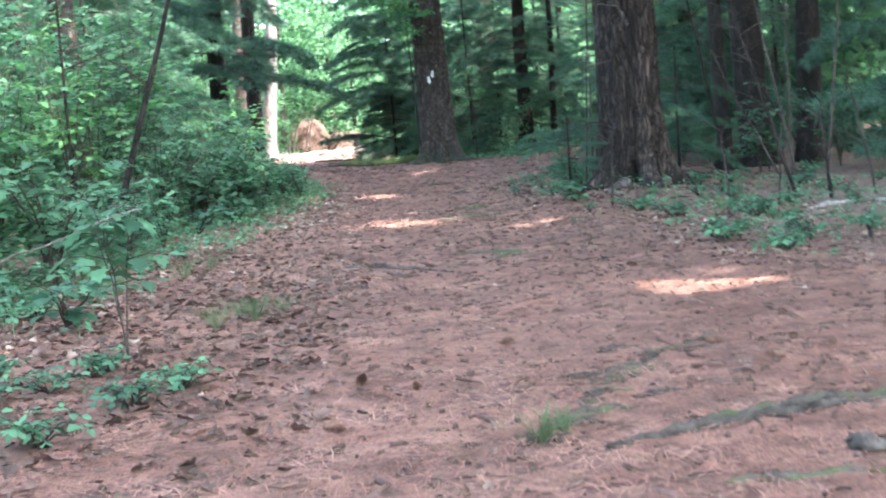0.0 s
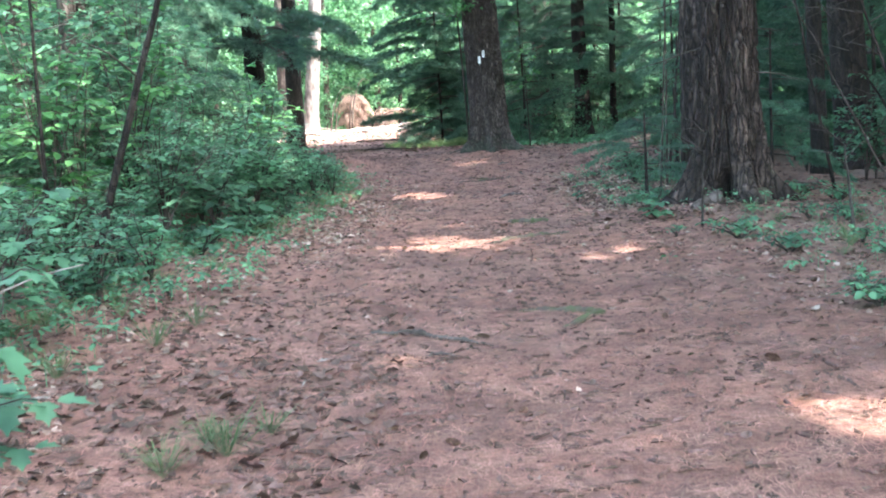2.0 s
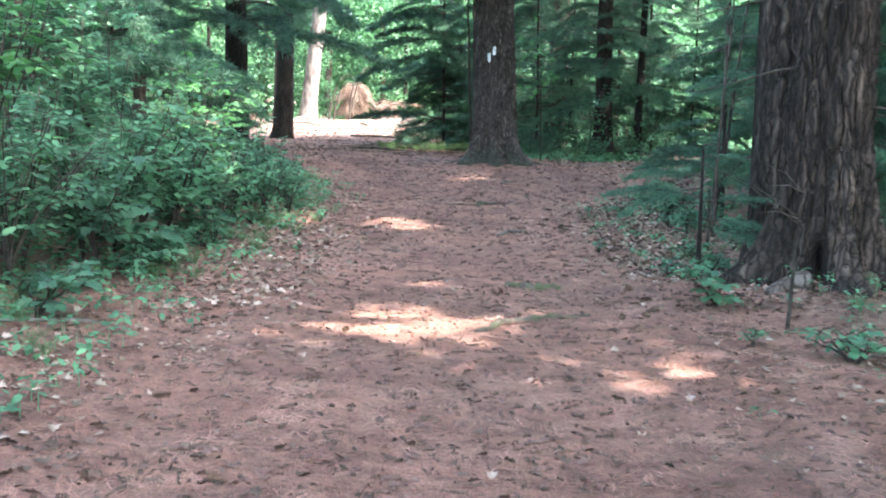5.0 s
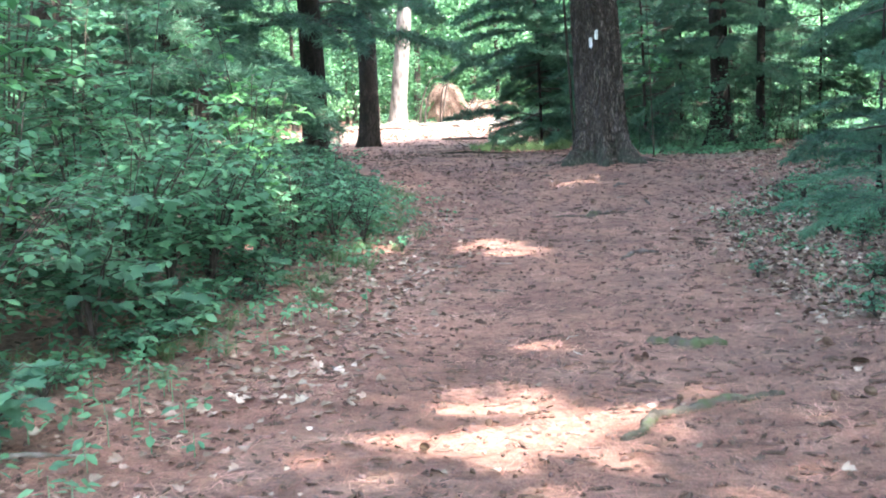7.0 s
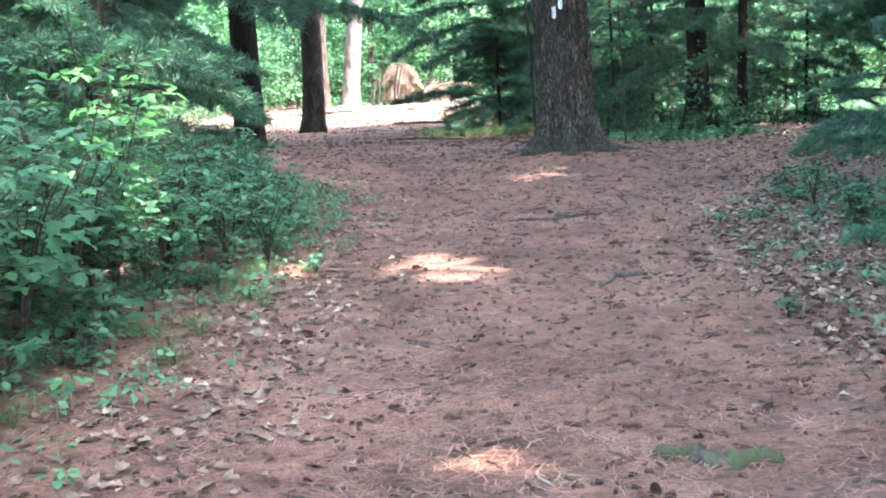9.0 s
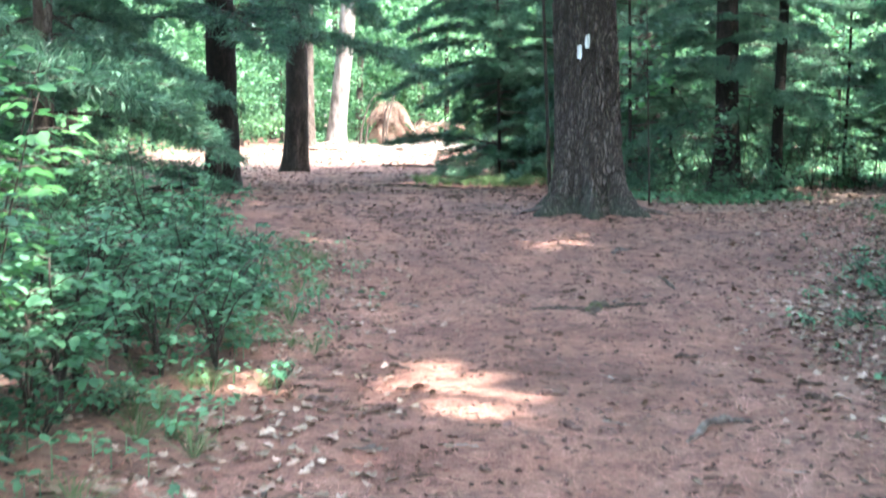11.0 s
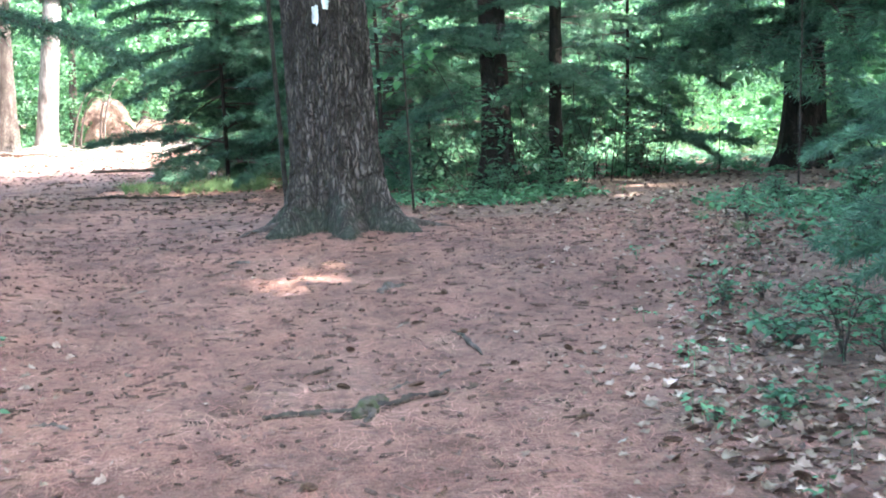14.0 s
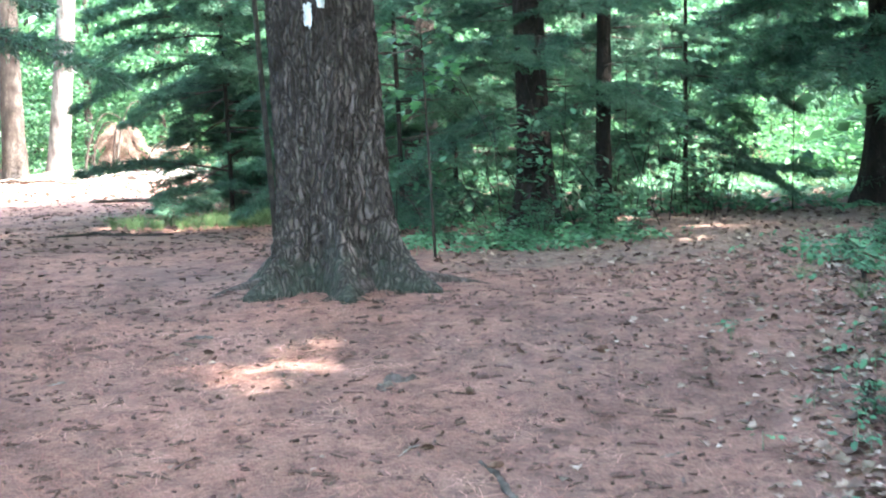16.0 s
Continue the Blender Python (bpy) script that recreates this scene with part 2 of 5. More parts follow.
def tube(line, radii, sides=6):
    """Verts and quads of a tapering tube along a line, closed at both ends by tiny rings."""
    line, radii = np.asarray(line, float), np.asarray(radii, float)
    line = np.vstack([line[:1], line, line[-1:]])
    radii = np.concatenate([[1e-4], radii, [1e-4]])
    t, u, w = frames_of(line[1:-1])
    u, w = (np.vstack([a[:1], a, a[-1:]]) for a in (u, w))
    ang = np.arange(sides) * 2 * np.pi / sides
    v = line[:, None] + radii[:, None, None] * (np.cos(ang)[None, :, None] * u[:, None] + np.sin(ang)[None, :, None] * w[:, None])
    i, j = np.meshgrid(np.arange(len(line) - 1), np.arange(sides), indexing="ij")
    a, b = i * sides + j, i * sides + (j + 1) % sides
    return v.reshape(-1, 3), np.stack([a, b, b + sides, a + sides], -1).reshape(-1, 4)


def join(pieces):
    vs, fs, n = [], [], 0
    for v, f in pieces:
        vs.append(v), fs.append(f + n)
        n += len(v)
    return np.vstack(vs), np.vstack(fs)


def leaf_cloud(at, size, yaw, droop, roll, width=0.5, fold=0.12):
    """Ovate leaves, folded along the midrib: two quads each, from the stalk at their place outwards."""
    n = len(at)
    size = np.broadcast_to(size, n)[:, None]
    cy, sy, cd, sd = np.cos(yaw), np.sin(yaw), np.cos(droop), np.sin(droop)
    u = np.stack([cy * cd, sy * cd, -sd], 1)
    s0 = np.stack([-sy, cy, np.zeros(n)], 1)
    n0 = np.cross(u, s0)
    s = s0 * np.cos(roll)[:, None] + n0 * np.sin(roll)[:, None]
    nn = np.cross(u, s)
    v = np.stack([at, at + size * (0.38 * u + 0.5 * width * s + fold * nn), at + size * (0.75 * u + 0.33 * width * s + 0.6 * fold * nn), at + size * u,
                  at + size * (0.75 * u - 0.33 * width * s + 0.6 * fold * nn), at + size * (0.38 * u - 0.5 * width * s + fold * nn)], 1)
    k = np.arange(n)[:, None] * 6
    f = np.concatenate([k + np.array([[0, 1, 2, 3]]), k + np.array([[0, 3, 4, 5]])], 0)
    return v.reshape(-1, 3), f


def lobed_cloud(at, size, yaw, droop, roll, fold=0.08):
    """Leaves with pointed lobes, like maple, in two folded halves."""
    n = len(at)
    size = np.broadcast_to(size, n)[:, None]
    cy, sy, cd, sd = np.cos(yaw), np.sin(yaw), np.cos(droop), np.sin(droop)
    u = np.stack([cy * cd, sy * cd, -sd], 1)
    s0 = np.stack([-sy, cy, np.zeros(n)], 1)
    n0 = np.cross(u, s0)
    s = s0 * np.cos(roll)[:, None] + n0 * np.sin(roll)[:, None]
    nn = np.cross(u, s)
    half = ((0.0, 0.0), (0.05, 0.24), (0.38, 0.52), (0.42, 0.25), (0.70, 0.33), (0.74, 0.13), (1.0, 0.0))
    left = [at + size * (a * u + b * s + (fold * 2 * b - 0.12 * a * a) * nn) for a, b in half]
    right = [at + size * (a * u - b * s + (fold * 2 * b - 0.12 * a * a) * nn) for a, b in half[1:-1]]
    v = np.stack(left + right, 1).reshape(-1, 3)
    k = np.arange(n)[:, None] * 12
    return v, np.concatenate([k + np.array([[0, 1, 2, 3, 4, 5, 6]]), k + np.array([[0, 6, 11, 10, 9, 8, 7]])], 0)


def diamonds(at, size, r):
    """Loose leaves for far foliage: one bent quad each, turned at random."""
    n = len(at)
    a = r.normal(size=(n, 3))
    a[:, 2] *= 0.45
    a /= np.linalg.norm(a, axis=1)[:, None]
    b = np.cross(a, r.normal(size=(n, 3)))
    b /= np.linalg.norm(b, axis=1)[:, None]
    s = (size * r.uniform(0.6, 1.3, n))[:, None]
    c = np.cross(a, b)
    v = np.stack([at, at + s * (0.45 * a + 0.32 * b + 0.1 * c), at + s * a, at + s * (0.45 * a - 0.32 * b + 0.1 * c)], 1)
    return v.reshape(-1, 3), np.arange(n * 4).reshape(n, 4)


# ---- ground ----
# the path's edges: y and x, towards the thicket and towards the stout pine
EDGE_L = [4, 9, 11, 13, 15, 18, 21, 24, 26, 28, 30], [-2.6, -2.4, -2.4, -2.1, -2.0, -2.0, -2.2, -2.4, -2.8, -3.6, -6.5]
EDGE_R = [4, 8, 10.5, 12.5, 15, 18, 20, 23.5, 26.3, 30.4, 34, 40], [3.0, 2.1, 1.7, 1.9, 1.7, 1.05, 1.1, 1.1, 2.1, 3.9, 5.0, 8.0]


def edge_right(y):
    return float(np.interp(y, EDGE_R[0], EDGE_R[1]))


def spread(lo, hi, step, far, count):
    grow = np.geomspace(step, far, count)
    return np.concatenate([lo - np.cumsum(grow)[::-1], np.arange(lo, hi, step), hi + np.cumsum(grow) - step])


def ground_material():
    m = bpy.data.materials.new("forest_floor")
    m.use_nodes = True
    n, l = m.node_tree.nodes, m.node_tree.links
    b = n["Principled BSDF"]
    co = n.new("ShaderNodeTexCoord")

    def noise_at(scale, detail, stretch=(1, 1, 1), turn=0.0, rough=0.6):
        mp = n.new("ShaderNodeMapping")
        mp.inputs["Scale"].default_value, mp.inputs["Rotation"].default_value = stretch, (0, 0, turn)
        l.new(co.outputs["Object"], mp.inputs[0])
        t = n.new("ShaderNodeTexNoise")
        t.inputs["Scale"].default_value, t.inputs["Detail"].default_value, t.inputs["Roughness"].default_value = scale, detail, rough
        l.new(mp.outputs[0], t.inputs["Vector"])
        return t.outputs["Fac"]

    def ramp(fac, stops):
        r = n.new("ShaderNodeValToRGB")
        while len(r.color_ramp.elements) < len(stops):
            r.color_ramp.elements.new(0.5)
        for e, (p, c) in zip(r.color_ramp.elements, stops):
            e.position, e.color = p, (*c, 1)
        l.new(fac, r.inputs[0])
        return r.outputs[0]

    def mix(fac, a, c, how="MIX"):
        x = n.new("ShaderNodeMix")
        x.data_type, x.blend_type = "RGBA", how
        if isinstance(fac, float):
            x.inputs["Factor"].default_value = fac
        else:
            l.new(fac, x.inputs["Factor"])
        l.new(a, x.inputs["A"]), l.new(c, x.inputs["B"])
        return x.outputs["Result"]

    # straw of needles in three crossing directions, over larger stains and bare soil
    straw = ramp(noise_at(26, 8, (1, 3.0, 1), 0.5), [(0.30, (0.05, 0.028, 0.022)), (0.43, (0.187, 0.092, 0.073)), (0.56, (0.352, 0.184, 0.141)), (0.70, (0.530, 0.330, 0.266))])
    straw2 = ramp(noise_at(34, 8, (3.2, 1, 1), -0.4), [(0.30, (0.06, 0.034, 0.027)), (0.48, (0.215, 0.114, 0.09)), (0.68, (0.465, 0.285, 0.235))])
    base = mix(0.5, straw, straw2)
    stain = ramp(noise_at(1.1, 6), [(0.36, (0.60, 0.58, 0.60)), (0.55, (1.0, 1.0, 1.0)), (0.72, (1.15, 1.08, 1.05))])
    base = mix(1.0, base, stain, "MULTIPLY")
    mottle = ramp(noise_at(6.5, 8, rough=0.65), [(0.36, (0.58, 0.56, 0.56)), (0.52, (1.0, 1.0, 1.0)), (0.66, (1.22, 1.20, 1.19))])
    base = mix(1.0, base, mottle, "MULTIPLY")
    worn = ramp(noise_at(3, 6), [(0.3, (0.085, 0.058, 0.050)), (0.6, (0.19, 0.135, 0.118)), (0.8, (0.29, 0.22, 0.195))])
    base = mix(ramp(noise_at(0.5, 5), [(0.42, (0, 0, 0)), (0.66, (0.4, 0.4, 0.4))]), base, worn)
    soil = ramp(noise_at(9, 7), [(0.3, (0.05, 0.035, 0.028)), (0.6, (0.13, 0.085, 0.065)), (0.8, (0.22, 0.16, 0.13))])
    base = mix(ramp(noise_at(2.7, 9, rough=0.7), [(0.56, (0, 0, 0)), (0.72, (0.7, 0.7, 0.7))]), base, soil)
    # grey-brown leaf mould beside the trodden needles, with a ragged edge
    mould = ramp(noise_at(13, 8, rough=0.7), [(0.30, (0.035, 0.028, 0.022)), (0.46, (0.125, 0.09, 0.073)), (0.60, (0.225, 0.172, 0.145)), (0.74, (0.33, 0.285, 0.245))])
    at = n.new("ShaderNodeAttribute")
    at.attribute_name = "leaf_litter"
    ragged = n.new("ShaderNodeMath")
    ragged.operation = "MULTIPLY_ADD"
    l.new(noise_at(3.5, 8, rough=0.7), ragged.inputs[0])
    ragged.inputs[1].default_value = 0.8
    halved = n.new("ShaderNodeMath")
    halved.operation = "MULTIPLY"
    halved.inputs[1].default_value = 0.5
    l.new(at.outputs["Fac"], halved.inputs[0])
    l.new(halved.outputs[0], ragged.inputs[2])
    base = mix(ramp(ragged.outputs[0], [(0.50, (0, 0, 0)), (0.78, (0.7, 0.7, 0.7))]), base, mould)
    l.new(base, b.inputs["Base Color"])
    b.inputs["Roughness"].default_value, b.inputs["Specular IOR Level"].default_value = 0.9, 0.2
    bp = n.new("ShaderNodeBump")
    bp.inputs["Strength"].default_value, bp.inputs["Distance"].default_value = 0.9, 0.025
    l.new(noise_at(22, 9, (1, 1.6, 1), 0.3, 0.7), bp.inputs["Height"])
    l.new(bp.outputs[0], b.inputs["Normal"])
    return m


xs, ys = spread(-7, 9, 0.1, 60, 40), spread(1.5, 34, 0.1, 60, 40)
gx, gy = np.meshgrid(xs, ys)
gz = ground_z(gx, gy)
near = (gx > -7) & (gx < 9) & (gy > 1) & (gy < 34)
gz = gz + np.where(near, rng.normal(0, 0.006, gz.shape), 0)
nx = len(xs)
ii, jj = np.meshgrid(np.arange(len(ys) - 1), np.arange(nx - 1), indexing="ij")
q = ii * nx + jj
ground = put("ground", np_mesh("ground", np.stack([gx, gy, gz], -1).reshape(-1, 3), np.stack([q, q + 1, q + nx + 1, q + nx], -1).reshape(-1, 4)), ground_material())
beside_path = np.maximum(gx - np.interp(gy, EDGE_R[0], EDGE_R[1]), np.interp(gy, EDGE_L[0], EDGE_L[1]) - gx)
beside_path = np.maximum(beside_path, np.minimum(gx - 0.9, gy - 30.4))
beside_path = np.where((gy < 60) & (gy > -2), smooth(-0.7, 1.7, beside_path), 0.0)
ground.data.attributes.new("leaf_litter", "FLOAT", "POINT").data.foreach_set("value", beside_path.astype(np.float32).ravel())
tagged(ground, "trodden forest floor of reddish-brown fallen pine needles and soil", "ground", kind="structure")


# ---- trees ----
def bark_plates(ang, z, around, tall, seed):
    """Height of long bark plates parted by furrows: cells round the trunk, 1 on a plate, 0 in a furrow."""
    r = np.random.default_rng(seed + 100)
    rows_n = int(z.max() / tall) + 4
    jx, jz = r.uniform(0.1, 0.9, (rows_n, around)), r.uniform(0.0, 1.0, (rows_n, around))
    lift = r.uniform(0.75, 1.15, (rows_n, around))
    u, v = (ang / (2 * np.pi) * around) % around, z / tall + 1
    ci, cj = np.floor(v).astype(int), np.floor(u).astype(int)
    d1, d2, top = np.full(u.shape, 9.0), np.full(u.shape, 9.0), np.ones(u.shape)
    for di in (-1, 0, 1):
        for dj in (-1, 0, 1):
            a, b = np.clip(ci + di, 0, rows_n - 1), (cj + dj) % around
            d = np.hypot(u - (cj + dj) - jx[a, b], v - (ci + di) - jz[a, b])
            new_first = d < d1
            d2 = np.where(new_first, d1, np.minimum(d2, d))
            top = np.where(new_first, lift[a, b], top)
            d1 = np.where(new_first, d, d1)
    return smooth(0.0, 0.38, d2 - d1) * top


def trunk_mesh(name, r0, height, flare, lobes, lean=(0, 0), sides=40, rings=60, taper=0.35, furrow=0.03, seed=0, dense=0.0, dent=0.0, plate=(0.075, 0.30)):
    """A trunk: root lobes at the foot, taper, slight bends and furrowed bark ridges."""
    s = np.linspace(0, 1, rings) ** (1.6 if dense else 1.3)
    z = s * height
    ang = np.arange(sides) * 2 * np.pi / sides
    zz, aa = np.meshgrid(z, ang, indexing="ij")
    r = r0 * (1 - taper * zz / height)
    up = np.maximum(zz - 0.25, 0)
    foot = np.exp(-up / 0.22) * 0.65 + np.exp(-up / 0.75) * 0.35
    lobe = 0.5 + 0.5 * np.cos(lobes * aa + 1.3 * np.sin(aa * 2 + seed) + seed)
    r = r + flare * foot * (0.25 + 1.0 * lobe ** 1.6)
    if furrow:
        rough = np.random.default_rng(seed).normal(0, 1, r.shape)
        warp = aa + 0.05 * np.sin(zz * 3.1 + seed) + 0.03 * np.sin(zz * 8.3 + 4 * aa)
        r = r + furrow * (bark_plates(warp, zz, max(8, int(r0 * 6.28 / plate[0])), plate[1], seed) - 0.6) + furrow * 0.12 * rough
    if dent:
        r = r - dent * np.exp(-((aa - 4.35) / 0.24) ** 2 - ((zz - 0.30) / 0.16) ** 2)
    bx = 0.04 * np.sin(zz * 0.5 + seed) * np.minimum(zz, 3) / 3
    x = r * np.cos(aa) + lean[0] * zz + bx
    y = r * np.sin(aa) + lean[1] * zz
    v = np.stack([x, y, zz - 0.25], -1).reshape(-1, 3)
    i, j = np.meshgrid(np.arange(rings - 1), np.arange(sides), indexing="ij")
    a, b = i * sides + j, i * sides + (j + 1) % sides
    return np_mesh(name, v, np.stack([a, b, b + sides, a + sides], -1).reshape(-1, 4))


def foot(x, y):
    return float(ground_z(x, y))


# boughs of white pine: a limb with side twigs and tufts of needles, three kinds shared by all
def bough_meshes(seed, length=2.4):
    r = np.random.default_rng(seed)
    t = np.linspace(0, 1, 14)
    limb = np.stack([t * length, 0.10 * np.sin(t * 4 + seed), 0.10 * np.sin(t * 3) - 0.28 * t ** 2], 1)
    wood = [tube(limb, 0.022 * (1 - 0.85 * t), 5)]
    tufts, ways = [], []
    for i in range(34):
        s = 0.16 + 0.84 * i / 34
        p = np.array([np.interp(s, t, limb[:, c]) for c in range(3)])
        side = 1 if i % 2 else -1
        reach = (0.85 * (1 - s) + 0.22) * r.uniform(0.6, 1.15) * length / 2.4
        a = side * r.uniform(0.75, 1.2)
        end = p + reach * np.array([math.cos(a), math.sin(a), r.uniform(-0.25, 0.12)])
        mid = (p + end) / 2 + np.array([0, 0, 0.05])
        wood.append(tube(np.array([p, mid, end]), np.array([0.007, 0.005, 0.002]), 3))
        for k in range(3, 11):
            f = k / 10
            tufts.append(p * (1 - f) ** 2 + 2 * mid * f * (1 - f) + end * f * f)
            ways.append(end - p)
    for s in np.linspace(0.5, 1, 8):
        tufts.append(np.array([np.interp(s, t, limb[:, c]) for c in range(3)]))
        ways.append(np.array([1.0, 0, -0.1]))
    tufts, ways = np.array(tufts), np.array(ways)
    per = 9
    at = np.repeat(tufts, per, 0) + r.normal(0, 0.012, (len(tufts) * per, 3))
    w = np.repeat(ways / np.linalg.norm(ways, axis=1)[:, None], per, 0) * 0.75 + r.normal(0, 0.55, at.shape)
    w /= np.linalg.norm(w, axis=1)[:, None]
    side = np.cross(w, r.normal(size=w.shape))
    side /= np.linalg.norm(side, axis=1)[:, None]
    ln = r.uniform(0.08, 0.14, len(at))[:, None]
    v = np.stack([at - 0.006 * side, at + 0.006 * side, at + w * ln + 0.003 * side - np.array([0, 0, 0.012]), at + w * ln - 0.003 * side - np.array([0, 0, 0.012])], 1).reshape(-1, 3)
    wv, wf = join(wood)
    wm = np_mesh("bough", wv, wf)
    nm = np_mesh("needles", v, np.arange(len(v)).reshape(-1, 4))
    wm.materials.append(M_TWIG)
    nm.materials.append(M_NEEDLE)
    return wm, nm


BOUGHS = [bough_meshes(s) for s in (1, 2, 3, 4)]
DEAD_BOUGHS = []
for wm, nm in BOUGHS[:2]:
    d = nm.copy()
    d.materials.clear()
    d.materials.append(M_DEAD)
    DEAD_BOUGHS.append((wm, d))


def add_bough(tree, z, yaw, droop, scale, kind, r0=0.0, lean=(0, 0), kinds=None):
    wm, nm = (kinds or BOUGHS)[kind % len(kinds or BOUGHS)]
    b = new("bough", wm)
    b.parent = tree
    b.matrix_basis = Matrix.Translation((lean[0] * z + r0 * math.cos(yaw), lean[1] * z + r0 * math.sin(yaw), z)) @ Euler((0, droop, yaw)).to_matrix().to_4x4() @ Matrix.Scale(scale, 4)
    c = new("needles", nm)
    c.parent = b
    return b


def pine(x, y, r0, height, label, boughs=0, low=3.0, high=7.0, reach=1.0, flare=0.10, lobes=5, lean=(0, 0), sides=22, rings=34, furrow=0.02, material=None, seed=1, name="pine_tree", away=None, spread_yaw=6.28):
    tree = thing(name, pose(x, y, foot(x, y)), label, "tree")
    put("trunk", trunk_mesh("trunk", r0, height, flare, lobes, lean, sides, rings, 0.45, furrow, seed), material or M_BARK, tree)
    r = np.random.default_rng(seed * 31 + 5)
    for i in range(boughs):
        z = low + (high - low) * (i + r.uniform(0, 1)) / boughs
        yaw = r.uniform(0, 6.28) if away is None else away + r.uniform(-0.5, 0.5) * spread_yaw
        add_bough(tree, z, yaw, r.uniform(-0.1, 0.28), reach * r.uniform(0.7, 1.15) * (1.15 - 0.45 * (z - low) / max(0.1, high - low)), int(r.integers(4)), r0 * 0.6, lean)
    return tree


# the pine with the two white marks, in the fork of the path
marked = thing("pine_tree", pose(0.12, 29.95, foot(0.12, 29.95)), "tall old pine with furrowed bark and two white paint marks", "tree")
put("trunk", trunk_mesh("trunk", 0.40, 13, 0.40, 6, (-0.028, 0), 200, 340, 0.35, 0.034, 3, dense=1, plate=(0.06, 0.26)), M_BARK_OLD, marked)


def mark(parent, x, z, w, h, r, seed):
    """A brushed patch of paint that hugs the bark."""
    cols, rws = 7, 13
    rr = np.random.default_rng(seed)
    u, v = np.meshgrid(np.linspace(-1, 1, cols), np.linspace(-1, 1, rws))
    px = x + u * w / 2 * (1 - 0.12 * v ** 2) + rr.normal(0, 0.004, u.shape) * np.abs(u)
    pz = z + v * h / 2 * (1 - 0.06 * u ** 2) + rr.normal(0, 0.010, u.shape) * np.abs(v) ** 3
    cx = -0.028 * (pz + 0.25)
    py = -np.sqrt(np.maximum(r * r - (px - cx) ** 2, 0.01)) + rr.normal(0, 0.002, u.shape)
    front = np.stack([px, py, pz], -1).reshape(-1, 3)
    back = front + np.array([0, 0.05, 0])
    i, j = np.meshgrid(np.arange(rws - 1), np.arange(cols - 1), indexing="ij")
    a = (i * cols + j).ravel()
    f = np.stack([a, a + 1, a + cols + 1, a + cols], -1)
    return put("paint_mark", np_mesh("paint_mark", np.vstack([front, back]), np.vstack([f, f[:, ::-1] + cols * rws])), M_PAINT, parent, "white painted trail mark")


mark(marked, -0.175, 1.92, 0.058, 0.152, 0.425, 1)
mark(marked, -0.085, 2.045, 0.058, 0.152, 0.425, 2)

# the stout pine beside the path
stout = thing("pine_tree", pose(2.54, 15.95, foot(2.54, 15.95)), "stout old pine with deeply furrowed dark brown bark among low shrubs", "tree")
put("trunk", trunk_mesh("trunk", 0.295, 11, 0.36, 5, (0.0, 0), 180, 300, 0.3, 0.055, 8, dense=1, dent=0.36, plate=(0.085, 0.62)), M_BARK_BROWN, stout)

# other trunks that stand near the path
behind = pine(2.50, 17.0, 0.27, 11, "brown pine trunk standing close behind a stouter one", 0, flare=0.10, sides=90, rings=150, furrow=0.022, seed=23, material=M_BARK_BROWN)
pine(2.6, 35.2, 0.19, 11, "slender pine with shade-darkened bark behind low green plants", 36, 1.2, 4.8, 0.6, 0.22, 5, (-0.02, 0), seed=4, material=M_BARK_SHADE, away=-1.57, spread_yaw=4.6)
pine(1.75, 40.5, 0.27, 12, "brown pine trunk half hidden by young pines", 4, 4, 8, 1.0, seed=5)
pine(3.3, 34.9, 0.085, 8, "thin dark pine pole with drooping boughs", 18, 1.1, 4.6, 0.55, 0.04, seed=6, material=M_BARK_SHADE, away=-1.57, spread_yaw=4.6)
pine(7.4, 36.3, 0.31, 12, "dark pine trunk at the edge of the side path", 52, 1.9, 4.8, 1.05, 0.20, 5, seed=7, material=M_BARK_SHADE)
pine(-6.3, 44.6, 0.29, 12, "slim dark pine trunk on bare needle-covered ground", 6, 4.2, 8, 1.1, 0.14, 5, (0.012, 0), sides=30, rings=60, seed=8, material=M_BARK_SHADE)
pine(-6.1, 36.6, 0.29, 12, "dark pine trunk beside the thicket", 22, 2.7, 6.0, 1.2, 0.14, 5, seed=9, material=M_BARK_SHADE)
pine(-9.3, 62.5, 0.39, 14, "grey-brown pine trunk near the sunlit clearing", 5, 6, 10, 1.2, 0.2, 5, seed=10)
pale = pine(-8.9, 67.4, 0.40, 14, "pale sunlit trunk beside the clearing", 0, 6, 10, 1.2, 0.2, 5, (0.085, 0), seed=11, material=M_BARK_PALE)
pine(5.5, 21.4, 0.28, 11, "dark leaning pine trunk in the shade", 8, 3.8, 7, 1.0, 0.2, 4, (-0.07, 0.02), seed=12, material=M_BARK_SHADE)
pine(4.75, 20.6, 0.12, 10, "thin dark trunk beside a leaning pine", 3, 4, 7, 0.8, 0.06, 4, (-0.05, 0), seed=19, material=M_BARK_SHADE)
pine(6.35, 21.4, 0.21, 11, "slim dark pine trunk in the shade", 6, 3.6, 7, 1.0, 0.1, 4, (0.0, 0.0), seed=13, material=M_BARK_SHADE)
pine(7.6, 20.4, 0.11, 10, "slim pine trunk in the shade", 6, 1.8, 5, 0.8, 0.06, 4, (0.03, 0), seed=14)
pine(-4.8, 17.2, 0.10, 9, "slim grey trunk inside the thicket", 4, 3, 6, 0.7, 0.05, 4, (0.0, 0), seed=15)
pine(-6.3, 19.5, 0.14, 10, "grey trunk inside the thicket", 6, 3, 6, 0.9, 0.07, 4, (0.02, 0), seed=16)
pine(-7.5, 26.0, 0.22, 11, "dark pine trunk behind the thicket", 14, 1.5, 6, 1.2, 0.1, 4, seed=17, material=M_BARK_SHADE)

